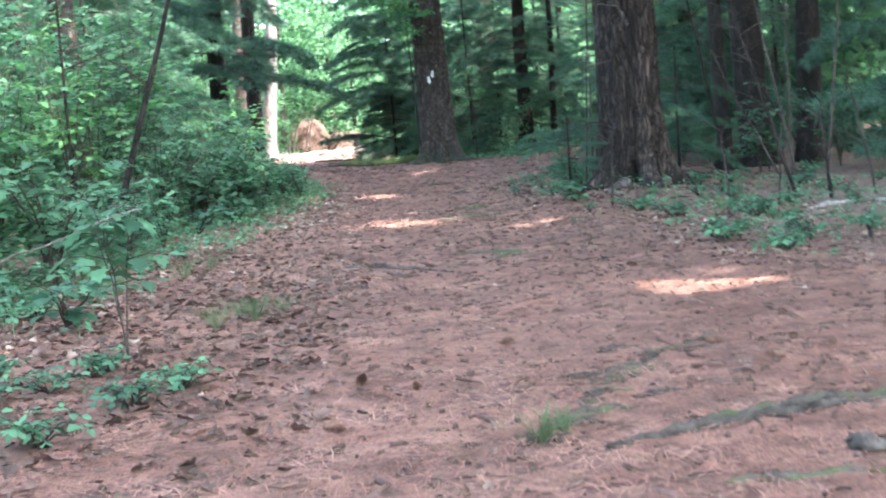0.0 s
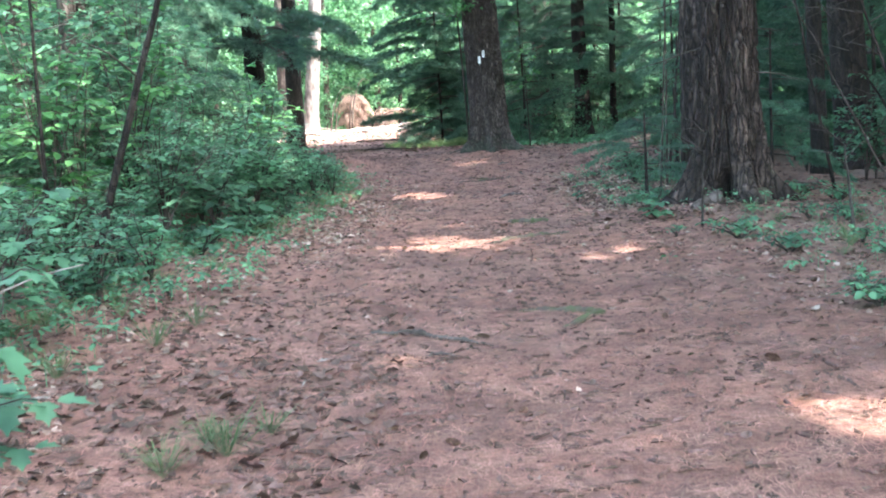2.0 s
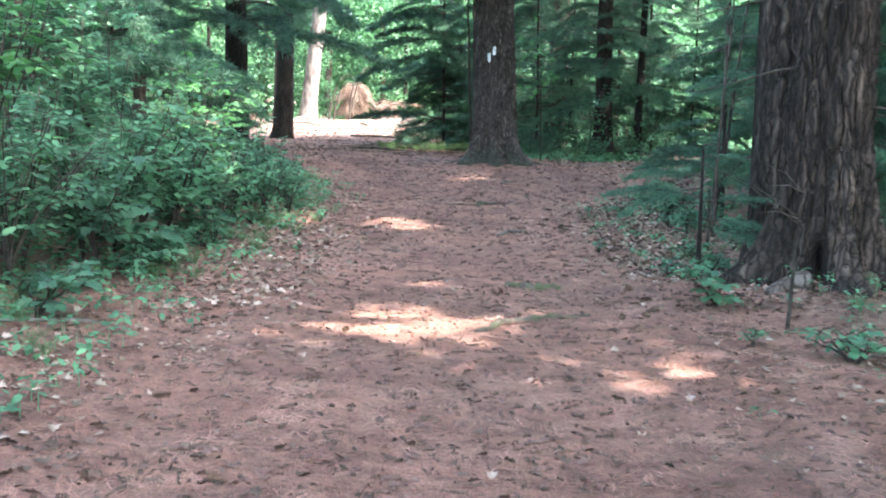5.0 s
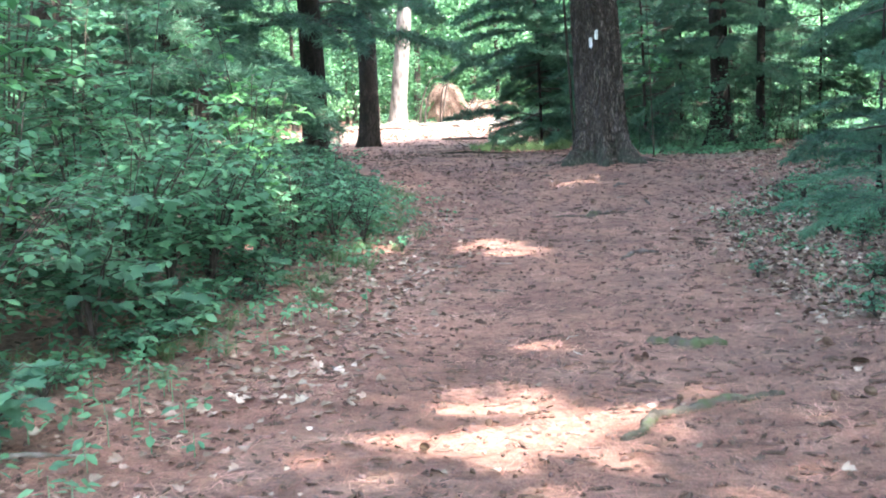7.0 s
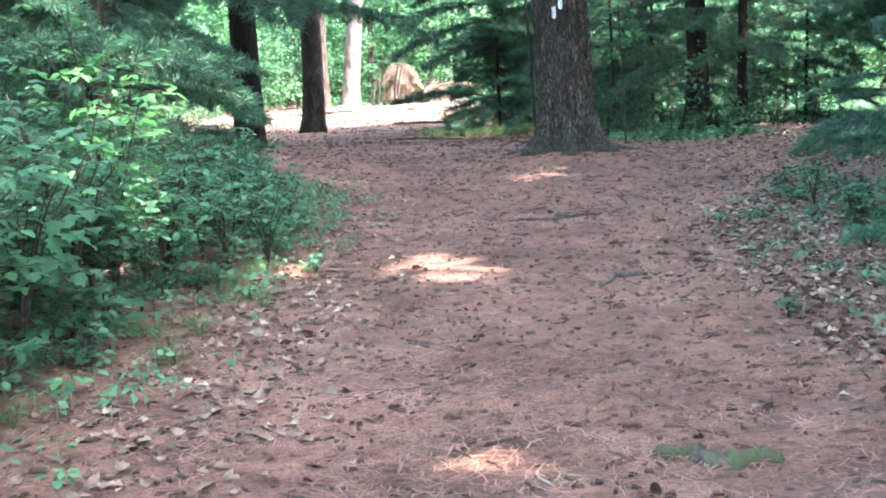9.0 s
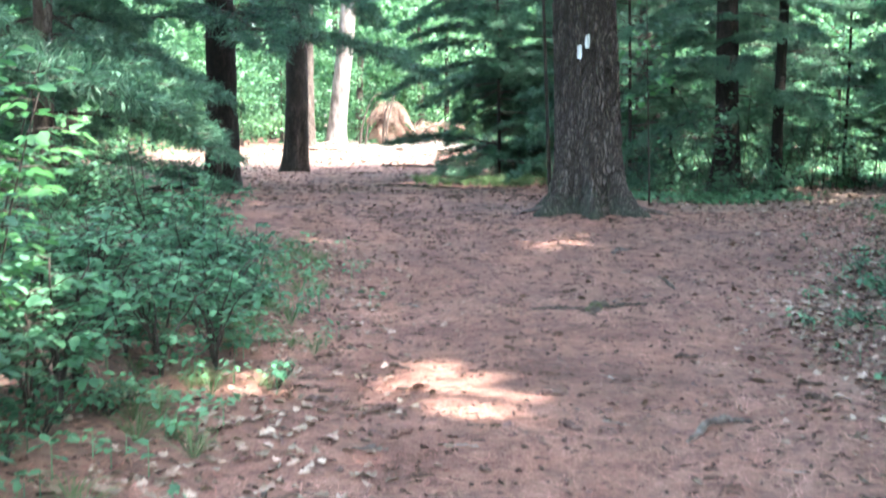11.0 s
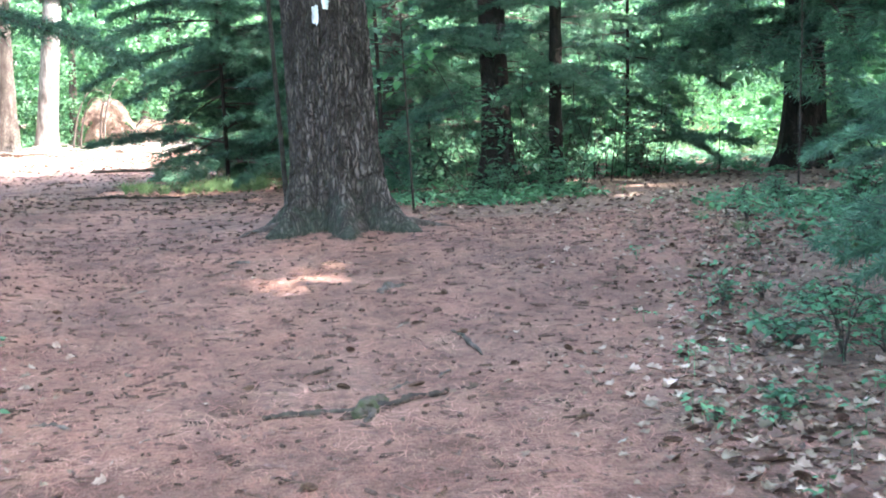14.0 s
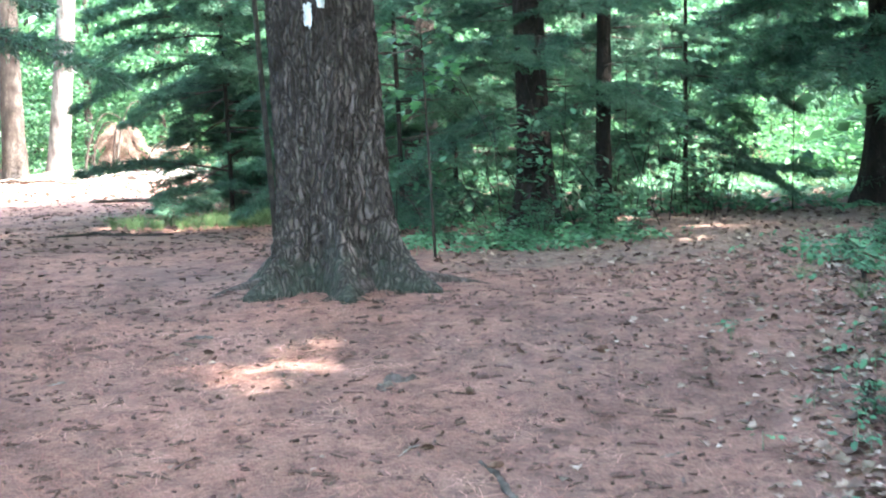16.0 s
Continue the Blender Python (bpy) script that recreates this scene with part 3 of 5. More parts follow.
pine(-6.2, 28.6, 0.12, 9, "pine with wide drooping boughs beside the thicket", 24, 1.7, 5.0, 1.0, 0.06, 4, seed=18)

# young pines with boughs down to the ground
YOUNG = [(-1.3, 41.5, 6.0, 48, 1.1), (0.4, 43.0, 6.5, 42, 1.15), (-0.4, 46.0, 8, 22, 1.3), (2.0, 38.2, 5.5, 34, 1.0), (3.9, 38.6, 6, 30, 0.85), (4.7, 36.4, 4.6, 26, 0.6), (1.1, 36.6, 5.0, 28, 0.8), (3.6, 42.5, 8, 22, 1.3),
         (9.2, 35.4, 7, 34, 1.2), (8.6, 31.0, 6, 24, 1.1), (6.8, 27.0, 5.5, 24, 1.0), (7.6, 18.4, 4.5, 16, 0.8), (6.6, 24.2, 6, 22, 1.1),
         (4.3, 24.2, 3.2, 16, 0.62), (8.6, 18.0, 6, 20, 1.1), (-7.4, 31.6, 6, 26, 1.15), (-8.2, 33.5, 7, 24, 1.2), (-13.0, 41.0, 7, 20, 1.1), (-6.3, 23.6, 6, 20, 1.0), (1.75, 16.7, 1.3, 7, 0.32), (2.75, 19.6, 3.0, 12, 0.42), (3.0, 22.5, 3.4, 12, 0.5), (3.5, 18.2, 2.2, 10, 0.4), (3.3, 24.6, 2.6, 10, 0.45)]
for i, (x, y, h, n, reach) in enumerate(YOUNG):
    pine(x, y, 0.012 + 0.0045 * h, h, "young white pine with drooping blue-green boughs", n, 0.35, h - 0.3, reach, 0.02, 4, (0.01 * (i % 3 - 1), 0), 8, 12, 0.0, M_BARK_SHADE, 40 + i, name="young_pine")


# ---- shrubs ----
def shrub_parts(seed, height, width, stems, leaf, per, material, lobed=False, bare=0.18):
    """One leafy shrub at the origin: bent stems, level twigs and flat sprays of leaves."""
    r = np.random.default_rng(seed)
    ob = thing("shrub", pose(0, 0, -50), "leafy green understorey shrub with broad flat leaves", "shrub", "shrubs beside the path")
    at, yaw = [], []
    for s in range(stems):
        a = r.uniform(0, 6.28)
        out = width * 0.5 * r.uniform(0.25, 1.0)
        t = np.linspace(0, 1, 9)
        top = height * r.uniform(0.65, 1.05)
        line = np.stack([np.cos(a) * out * t ** 1.5, np.sin(a) * out * t ** 1.5, top * t ** 0.85], 1) + r.normal(0, 0.012, (9, 3)) * t[:, None]
        wood = [tube(line - np.array([0, 0, 0.04]), (0.004 if bare > 0.3 else 0.010) * (1 - 0.8 * t) + 0.0015, 5)]
        for k in range(per):
            f = r.uniform(bare, 1.0)
            p = np.array([np.interp(f, t, line[:, c]) for c in range(3)])
            ta = r.uniform(0, 6.28)
            ln = width * r.uniform(0.16, 0.36) * (1.15 - 0.5 * f)
            q = p + ln * np.array([math.cos(ta), math.sin(ta), r.uniform(-0.15, 0.35)])
            wood.append(tube(np.array([p, (p + q) / 2 + np.array([0, 0, 0.02]), q]), np.array([0.004, 0.003, 0.0015]), 3))
            m = int(max(4, ln / leaf * 2.4))
            g = np.linspace(0.25, 1, m)
            at.append(p + (q - p) * g[:, None])
            yaw.append(ta + np.where(np.arange(m) % 2, 1, -1) * (0.95 - 0.75 * (g > 0.95)) + r.normal(0, 0.2, m))
        wv, wf = join(wood)
        put("stem", np_mesh("stem", wv, wf), M_TWIG, ob)
    at, yaw = np.vstack(at), np.concatenate(yaw)
    n = len(at)
    if lobed:
        v, f = lobed_cloud(at, leaf * r.uniform(0.6, 1.2, n), yaw, r.normal(0.22, 0.22, n), r.normal(0, 0.22, n))
    else:
        v, f = leaf_cloud(at, leaf * r.uniform(0.65, 1.2, n), yaw, r.normal(0.22, 0.28, n), r.normal(0, 0.3, n), 0.62, 0.09)
    put("foliage", np_mesh("foliage", v, f), material, ob)
    return ob


SHRUBS = [shrub_parts(1, 1.9, 1.7, 7, 0.105, 13, M_LEAF), shrub_parts(2, 1.5, 1.5, 7, 0.09, 13, M_LEAF), shrub_parts(3, 2.6, 1.8, 7, 0.10, 14, M_LEAF),
          shrub_parts(4, 0.75, 0.95, 6, 0.075, 9, M_LEAF), shrub_parts(5, 0.19, 0.62, 8, 0.075, 3, M_LEAF), shrub_parts(6, 2.4, 1.7, 6, 0.11, 13, M_LEAF_LIGHT),
          shrub_parts(7, 0.22, 0.36, 4, 0.055, 4, M_LEAF), shrub_parts(8, 0.36, 0.6, 4, 0.12, 4, M_LEAF, True), shrub_parts(9, 1.15, 1.25, 6, 0.125, 8, M_LEAF, True), shrub_parts(10, 1.05, 0.75, 3, 0.13, 6, M_LEAF, True, 0.45)]
SHRUB_LABELS = ["waist-high green shrub with broad flat leaves at the path edge", "bushy green shrub with layered leaves at the path edge", "tall leafy green shrub in the thicket",
                "knee-high green shrub on the forest floor", "small green seedling plant among needles and dry leaves", "light-green leafy shrub catching the light",
                "tiny green seedling on the forest floor", "low green maple seedling with wide lobed leaves", "shrub with wide lobed green leaves at the path edge", "slender maple seedling with wide lobed green leaves"]
used = set()


def plant(kind, x, y, yaw, s=1.0):
    if math.hypot(x - 2.3, y - 15.1) < 0.85 and kind != 7:
        x += 1.6
    if -3.95 < x < -2.3 and 10.2 < y < 13.3 and kind in (0, 1, 2, 5, 8):
        kind, s = 3, 0.8
    m = pose(x, y, foot(x, y), 0, 0, yaw) @ Matrix.Scale(s, 4)
    ob = SHRUBS[kind]
    tagged(ob, label=SHRUB_LABELS[kind])
    if kind in used:
        ob = copy_thing(ob, m)
    used.add(kind)
    ob.matrix_basis = m
    return ob


def edge_left(y):
    """How far left of the middle line the thicket begins."""
    return float(np.interp(y, [4, 9, 11, 13, 15, 18, 21, 24, 26, 28], [-3.4, -3.2, -3.1, -2.95, -2.95, -2.6, -2.6, -2.8, -3.2, -4.2]))


# the thicket beside the path: tall in the middle, waist-high where it ends
y = 11.2
while y < 27.6:
    e = edge_left(y)
    low = y > 19.4
    front, middle, back = ([3, 3, 1], [3, 1, 1], [1, 0, 3]) if low else ([0, 1, 3, 1], [0, 1, 2, 5], [0, 2, 2, 5])
    s1 = 0.62 if low else 1.0
    plant(3 if y < 13.2 or (low and rng.uniform() < 0.5) else int(rng.choice(front)), e - 0.35 + rng.uniform(-0.2, 0.15), y, rng.uniform(0, 360), rng.uniform(0.7, 1.0) * (0.85 if low else 1.0))
    plant(3 if y < 13.2 else int(rng.choice(middle)), e - 1.15 + rng.uniform(-0.3, 0.3), y + 0.3, rng.uniform(0, 360), rng.uniform(0.85, 1.15) * s1)
    plant(int(rng.choice(back)), e - 2.1 + rng.uniform(-0.4, 0.4), y + 0.1, rng.uniform(0, 360), rng.uniform(0.9, 1.2) * s1)
    plant(int(rng.choice(back if low else [2, 5, 2])), e - 3.4 + rng.uniform(-0.5, 0.5), y + 0.2, rng.uniform(0, 360), rng.uniform(1.1, 1.5) * s1)
    y += 0.72
for x, y, k, s in ((-3.5, 9.2, 1, 0.8), (-4.2, 10.2, 0, 1.0), (-4.6, 8.2, 2, 0.9), (-5.4, 9.6, 2, 1.2), (-2.9, 7.0, 3, 0.9), (-2.6, 5.6, 7, 0.9), (-2.25, 7.4, 7, 1.0), (-2.95, 9.5, 8, 0.9), (-3.3, 10.4, 8, 1.1), (-2.75, 11.0, 8, 0.9), (-3.7, 9.0, 8, 1.1), (-4.3, 9.4, 8, 1.3), (-2.7, 12.2, 8, 0.8), (-3.0, 16.0, 8, 0.9), (-2.9, 18.0, 8, 0.9), (-3.2, 17.2, 8, 1.0)):
    plant(k, x, y, rng.uniform(0, 360), s)
plant(7, 1.65, 15.2, 40, 0.9)
for i in range(20):
    yy = rng.uniform(19.3, 24.5)
    plant(3, edge_left(yy) - rng.uniform(-0.35, 1.1), yy, rng.uniform(0, 360), rng.uniform(0.7, 1.1))
plant(9, -1.55, 6.0, 70, 0.9)
for x, y, s in ((-3.1, 20.0, 0.85), (-3.0, 12.4, 0.9), (-3.4, 9.6, 0.8)):
    plant(5, x, y, rng.uniform(0, 360), s)
# low growth along both edges
for i in range(46):
    y = rng.uniform(5, 26)
    plant(int(rng.choice([4, 6, 6, 7, 4])), edge_left(y) + abs(rng.normal(0, 0.33)) - 0.15, y, rng.uniform(0, 360), rng.uniform(0.6, 1.2))
for i in range(54):
    y = rng.uniform(8.5, 31)
    e = float(np.interp(y, [8, 12, 16, 20, 26, 31], [2.4, 1.75, 1.5, 1.5, 2.3, 3.8]))
    plant(int(rng.choice([4, 6, 6, 4, 6])), e + abs(rng.normal(0.3, 0.9)), y, rng.uniform(0, 360), rng.uniform(0.6, 1.1))
for i in range(30):
    plant(int(rng.choice([3, 4, 4])), rng.uniform(1.0, 3.2), rng.uniform(32.8, 34.6), rng.uniform(0, 360), rng.uniform(0.4, 0.7))
for i in range(20):
    plant(int(rng.choice([3, 4, 4])), rng.uniform(4.0, 6.6), rng.uniform(28.3, 31), rng.uniform(0, 360), rng.uniform(0.4, 0.7))
for i in range(14):
    plant(int(rng.choice([1, 3, 4])), rng.uniform(4.2, 7.5), rng.uniform(16.5, 26), rng.uniform(0, 360), rng.uniform(0.5, 0.9))

# seedlings by the start, the bushes behind the marked pine, and the sunlit growth where the side path ends
for x, y in ((-1.75, 5.4), (-1.95, 5.15), (-1.6, 5.7), (-1.3, 5.0), (-2.1, 5.7), (-1.85, 4.7), (-1.15, 5.3), (-1.5, 4.4)):
    plant(4, x, y, rng.uniform(0, 360), rng.uniform(0.5, 0.7))
for i in range(15):
    plant(int(rng.choice([3, 3, 4])), rng.uniform(0.7, 5.4), rng.uniform(35.3, 37.6), rng.uniform(0, 360), rng.uniform(0.7, 1.1))
for i in range(18):
    plant(int(rng.choice([6, 4, 6])), rng.uniform(2.6, 6.0), rng.uniform(9.5, 15), rng.uniform(0, 360), rng.uniform(0.5, 0.9))

for i in range(13):
    plant(int(rng.choice([3, 4, 3])), rng.uniform(2.2, 3.7), rng.uniform(17.5, 24.5), rng.uniform(0, 360), rng.uniform(0.45, 0.75))

for i in range(9):
    yy = rng.uniform(15.6, 28.5)
    plant(int(rng.choice([6, 4, 6])), edge_right(yy) + abs(rng.normal(0.15, 0.7)), yy, rng.uniform(0, 360), rng.uniform(0.45, 0.85))
for i in range(7):
    yy = rng.uniform(26.5, 30.5)
    plant(3, edge_right(yy) + rng.uniform(0.9, 2.2), yy, rng.uniform(0, 360), rng.uniform(0.6, 1.0))

# bare leaning saplings
def sapling(x, y, h, lean, r0, label, seed):
    t = np.linspace(0, 1, 12)
    rr = np.random.default_rng(seed)
    line = np.stack([lean[0] * h * t, lean[1] * h * t, h * t], 1) + rr.normal(0, 0.015, (12, 3)) * t[:, None]
    ob = thing("sapling", pose(x, y, foot(x, y) - 0.05), label, "sapling")
    put("trunk", np_mesh("trunk", *tube(line, r0 * (1 - 0.75 * t), 8)), M_BARK_SHADE if r0 > 0.02 else M_TWIG, ob)
    for k in range(7):
        f = rr.uniform(0.35, 0.95)
        p = np.array([np.interp(f, t, line[:, c]) for c in range(3)])
        a = rr.uniform(0, 6.28)
        q = p + rr.uniform(0.3, 0.8) * np.array([math.cos(a), math.sin(a), rr.uniform(0.1, 0.6)])
        put("twig", np_mesh("twig", *tube(np.array([p, (p + q) / 2 + 0.03, q]), np.array([0.3, 0.2, 0.08]) * r0, 4)), M_TWIG, ob)
    return ob


sapling(-3.75, 13.0, 4.5, (0.0, 0.0), 0.022, "thin dark upright sapling in the thicket", 2)
sapling(-3.45, 13.1, 4.6, (0.33, 0.0), 0.040, "thin dark sapling leaning out of the thicket", 1)
for i, (x, y, h, lx) in enumerate(((2.25, 19.2, 4, 0.06), (2.5, 20.3, 4, 0.02), (4.0, 17.2, 4.2, -0.19), (4.2, 14.6, 4, -0.2), (4.7, 15.2, 4, 0.1), (3.95, 13.9, 3, -0.3), (2.0, 14.6, 1.0, 0.05), (4.9, 17.4, 4, 0.0), (2.65, 21.2, 4, 0.10), (5.9, 33.0, 4, 0.02), (4.9, 18.0, 2.6, -0.5), (5.6, 18.6, 2.4, -0.6), (3.4, 12.6, 1.0, 0.06), (3.1, 13.4, 0.9, -0.08), (4.0, 12.8, 1.1, -0.1), (4.6, 13.2, 1.4, -0.2))):
    sapling(x, y, h, (lx, 0), 0.016 + 0.003 * (i % 3), "thin grey-brown sapling in the shade", 10 + i)

# ---- brush pile in the clearing ----
pile = thing("brush_pile", pose(-6.5, 66.8, foot(-6.5, 66.8)), "heap of cut pine boughs with dead orange-brown needles", "brush pile")
for i in range(54):
    a, up = rng.uniform(0, 6.28), rng.uniform(0, 1)
    b = add_bough(pile, 0.9 + 1.15 * up, a, rng.uniform(0.55, 1.15), rng.uniform(0.34, 0.5), i, 0.05 + 0.25 * (1 - up), kinds=DEAD_BOUGHS)
for i in range(15):
    b = add_bough(pile, 0.4 + 0.7 * rng.uniform(0, 1), rng.uniform(0, 6.28), rng.uniform(0.0, 0.5), rng.uniform(0.4, 0.7), i, 0.0, kinds=DEAD_BOUGHS)
    b.location.x += rng.normal(1.1, 0.3)


def log(x, y, length, r0, yaw, tilt, label, seed, name="log"):
    t = np.linspace(0, 1, 10)
    rr = np.random.default_rng(seed)
    line = np.stack([(t - 0.5) * length, 0.05 * length * np.sin(3 * t + seed), 0.03 * length * np.sin(5 * t + seed)], 1) + rr.normal(0, 0.1 * r0, (10, 3))
    ob = put(name, np_mesh(name, *tube(line, r0 * (1.05 - 0.5 * t) * rr.uniform(0.92, 1.08, 10), 8)), M_LOG)
    ob.matrix_basis = pose(x, y, foot(x, y) + r0 * 0.6 + abs(math.sin(radians(tilt))) * length * 0.5, 0, tilt, yaw)
    return tagged(ob, label, name, "wood strewn in the clearing")


for i in range(42):
    log(rng.uniform(-10, -2.2), rng.uniform(60.5, 67.5), rng.uniform(0.8, 3.4), rng.uniform(0.025, 0.075), rng.uniform(-50, 50), rng.uniform(-6, 6), "weathered pale branch lying in the clearing", i, "branch")
def arch(x, y, h, reach, seed):
    """A bent bare limb that stands out of the heap."""
    t = np.linspace(0, 1, 10)
    line = np.stack([reach * t ** 1.6, 0.2 * np.sin(3 * t + seed), h * np.sin(t * 2.0) / np.sin(1.57)], 1)
    ob = put("branch", np_mesh("branch", *tube(line, 0.05 * (1 - 0.75 * t), 6)), M_TWIG)
    ob.matrix_basis = pose(x, y, foot(x, y) - 0.05)
    return tagged(ob, "bare dark limb standing out of the brush heap", "branch", "wood strewn in the clearing")


for i, (x, h, reach) in enumerate(((-7.6, 2.3, 1.3), (-7.4, 2.0, 1.0), (-6.7, 1.9, 0.5), (-5.3, 1.0, 1.3), (-5.6, 1.2, 0.9), (-6.6, 2.7, 1.1))):
    arch(x, 65.2 + 0.15 * i, h, reach, i)

# ---- woods behind: broad-leaved trees of trunk, limbs and loose crowns ----
def wood_tree(seed, height, r0, crown_low, wide, leaves, size):
    r = np.random.default_rng(seed)
    ob = thing("woodland_tree", pose(0, 0, -60), "broad-leaved woodland tree with thin trunk and loose green crown", "tree", "woods behind the clearing")
    put("trunk", trunk_mesh("trunk", r0, height * 0.9, 0.1, 4, (r.uniform(-0.03, 0.03), 0), 9, 14, 0.7, 0.0, seed), M_BARK_SHADE if seed % 2 else M_BARK, ob)
    pts = []
    for k in range(26):
        f = r.uniform(0, 1)
        z = crown_low + (height - crown_low) * f
        a = r.uniform(0, 6.28)
        d = wide * r.uniform(0.3, 1.0) * (1 - 0.5 * f)
        c = np.array([d * math.cos(a), d * math.sin(a), z])
        put("limb", np_mesh("limb", *tube(np.array([[0, 0, z - 0.5 * d], c * 0.5 + np.array([0, 0, 0.5 * z - 0.1 * d]), c]), np.array([0.05, 0.03, 0.01]), 4)), M_TWIG, ob) if k < 4 else None
        m = leaves // 26
        pts.append(c + r.normal(0, 1, (m, 3)) * np.array([0.62, 0.62, 0.22]) * r.uniform(0.6, 1.3))
    put("crown", np_mesh("crown", *diamonds(np.vstack(pts), size, r)), M_FAR, ob, shade=False)
    return ob


WOODS = [wood_tree(1, 9, 0.13, 1.0, 2.2, 2600, 0.22), wood_tree(2, 10, 0.18, 2.0, 2.5, 2600, 0.24), wood_tree(3, 6, 0.07, 0.3, 1.8, 2400, 0.2), wood_tree(4, 4, 0.05, 0.1, 1.6, 2200, 0.17)]
spots = []
for i in range(900):
    x, y = rng.uniform(-26, 28), rng.uniform(26, 84)
    clear = (-12.5 < x < -0.5 and 42 < y < 70) or (abs(x + 3 + 0.09 * (y - 40)) < 3.5 and y < 62) or (6.5 < x < 17 and 38 < y < 54 and abs(x - 7 - (y - 38) * 0.3) < 2.6) or (abs(x) < 9.5 and y < 46)
    if clear or any((x - a) ** 2 + (y - b) ** 2 < 7.0 for a, b in spots):
        continue
    spots.append((x, y))
for i in range(120):
    side = -1 if i % 2 else 1
    x, y = side * rng.uniform(11.5, 25), rng.uniform(-12, 36)
    if not any((x - a) ** 2 + (y - b) ** 2 < 5.0 for a, b in spots):
        spots.append((x, y))
for i in range(30):
    x, y = rng.uniform(-14, 14), rng.uniform(-20, -7)
    if not any((x - a) ** 2 + (y - b) ** 2 < 6.0 for a, b in spots):
        spots.append((x, y))
for i, (x, y) in enumerate(spots):
    k = int(rng.choice([0, 1, 2, 3], p=[0.28, 0.24, 0.26, 0.22]))
    m = pose(x, y, foot(x, y) - 0.1, 0, 0, rng.uniform(0, 360)) @ Matrix.Scale(rng.uniform(0.8, 1.25), 4)
    if i < 4:
        k = i
        WOODS[k].matrix_basis = m
    else:
        copy_thing(WOODS[k], m)

# ---- woods farther off, past counting ----
m = 120000
a = rng.uniform(-0.9, 0.9, m)
d = rng.uniform(84, 125, m)
fx, fy = d * np.sin(a), d * np.cos(a)
fz = foot(0, 80) + 15 * rng.beta(1.1, 1.3, m)
fv, ff = diamonds(np.stack([fx, fy, fz], 1), 0.75, rng)
tagged(put("far_woods_foliage", np_mesh("far_woods_foliage", fv, ff), M_FAR, shade=False), "dense green foliage of the woods in the distance", "woods", kind="stuff")
poles = []
for i in range(150):
    a, d = rng.uniform(-0.8, 0.8), rng.uniform(82, 110)
    x, y = d * math.sin(a), d * math.cos(a)
    poles.append(tube(np.array([[x, y, -0.5], [x + rng.uniform(-0.2, 0.2), y, 7], [x + rng.uniform(-0.5, 0.5), y, 15]]), np.array([0.22, 0.17, 0.1]) * rng.uniform(0.5, 1.2), 6))
tagged(put("far_woods_trunks", np_mesh("far_woods_trunks", *join(poles)), M_BARK), "thin brown trunks of the woods in the distance", "woods", kind="stuff")

# ---- tangled undergrowth behind the marked pine and where the side path ends ----
def undergrowth(n, x0, x1, y0, y1, top, leaf, per):
    """Sprays of leaves on thin upright stems: stems and leaves in one."""
    x, y = rng.uniform(x0, x1, n), rng.uniform(y0, y1, n)
    base = np.stack([x, y, ground_z(x, y)], 1)
    h = rng.uniform(0.4, 1.0, n) * top
    tip = base + np.stack([rng.normal(0, 0.28, n) * h, rng.normal(0, 0.2, n) * h, h], 1)
    woods = join([tube(np.array([p, (p + q) / 2 + rng.normal(0, 0.12, 3), q]), np.array([0.007, 0.005, 0.002]), 4) for p, q in zip(base, tip)])
    g = np.repeat(rng.uniform(0.12, 1.0, (n, 9)), per, 1).ravel()
    a = np.repeat(rng.uniform(0, 6.28, (n, 9)), per, 1).ravel()
    along = np.tile(np.linspace(0.15, 1.0, per), n * 9)
    reach = np.repeat(rng.uniform(0.35, 0.85, (n, 9)), per, 1).ravel() * along
    p = np.repeat(base, 9 * per, 0) + np.repeat(tip - base, 9 * per, 0) * g[:, None] + np.stack([np.cos(a) * reach, np.sin(a) * reach, 0.1 * reach], 1)
    p += rng.normal(0, 0.035, p.shape)
    m = len(p)
    return woods, leaf_cloud(p, leaf * rng.uniform(0.6, 1.25, m), a + rng.normal(0, 0.9, m), rng.normal(0.25, 0.35, m), rng.normal(0, 0.4, m), 0.62, 0.09)


GROWTH = [undergrowth(62, 0.9, 6.2, 35.9, 42.5, 4.6, 0.12, 9), undergrowth(26, -1.5, 5.5, 43, 47, 5.5, 0.14, 9), undergrowth(30, 0.9, 5.0, 35.0, 36.6, 1.1, 0.09, 5), undergrowth(12, 1.7, 4.4, 34.0, 34.9, 3.2, 0.10, 8)]
SUNLIT = [undergrowth(26, 8.0 + 0.34 * k, 11.6 + 0.34 * k, 40.5 + k, 42.5 + k, 1.0 + 0.12 * k, 0.14, 6) for k in range(0, 14, 2)]
for name, growth, leaf_m, label in (("undergrowth", GROWTH, M_LEAF, "tangled leafy green undergrowth of shrubs and saplings"), ("sunlit_bushes", SUNLIT, M_LEAF_LIGHT, "bright green sunlit bushes where the side path ends")):
    ob = thing(name, pose(0, 0, 0), label, "undergrowth", kind="stuff")
    put("stems", np_mesh("stems", *join([w for w, _ in growth])), M_TWIG, ob)
    put("foliage", np_mesh("foliage", *join([v for _, v in growth])), leaf_m, ob)

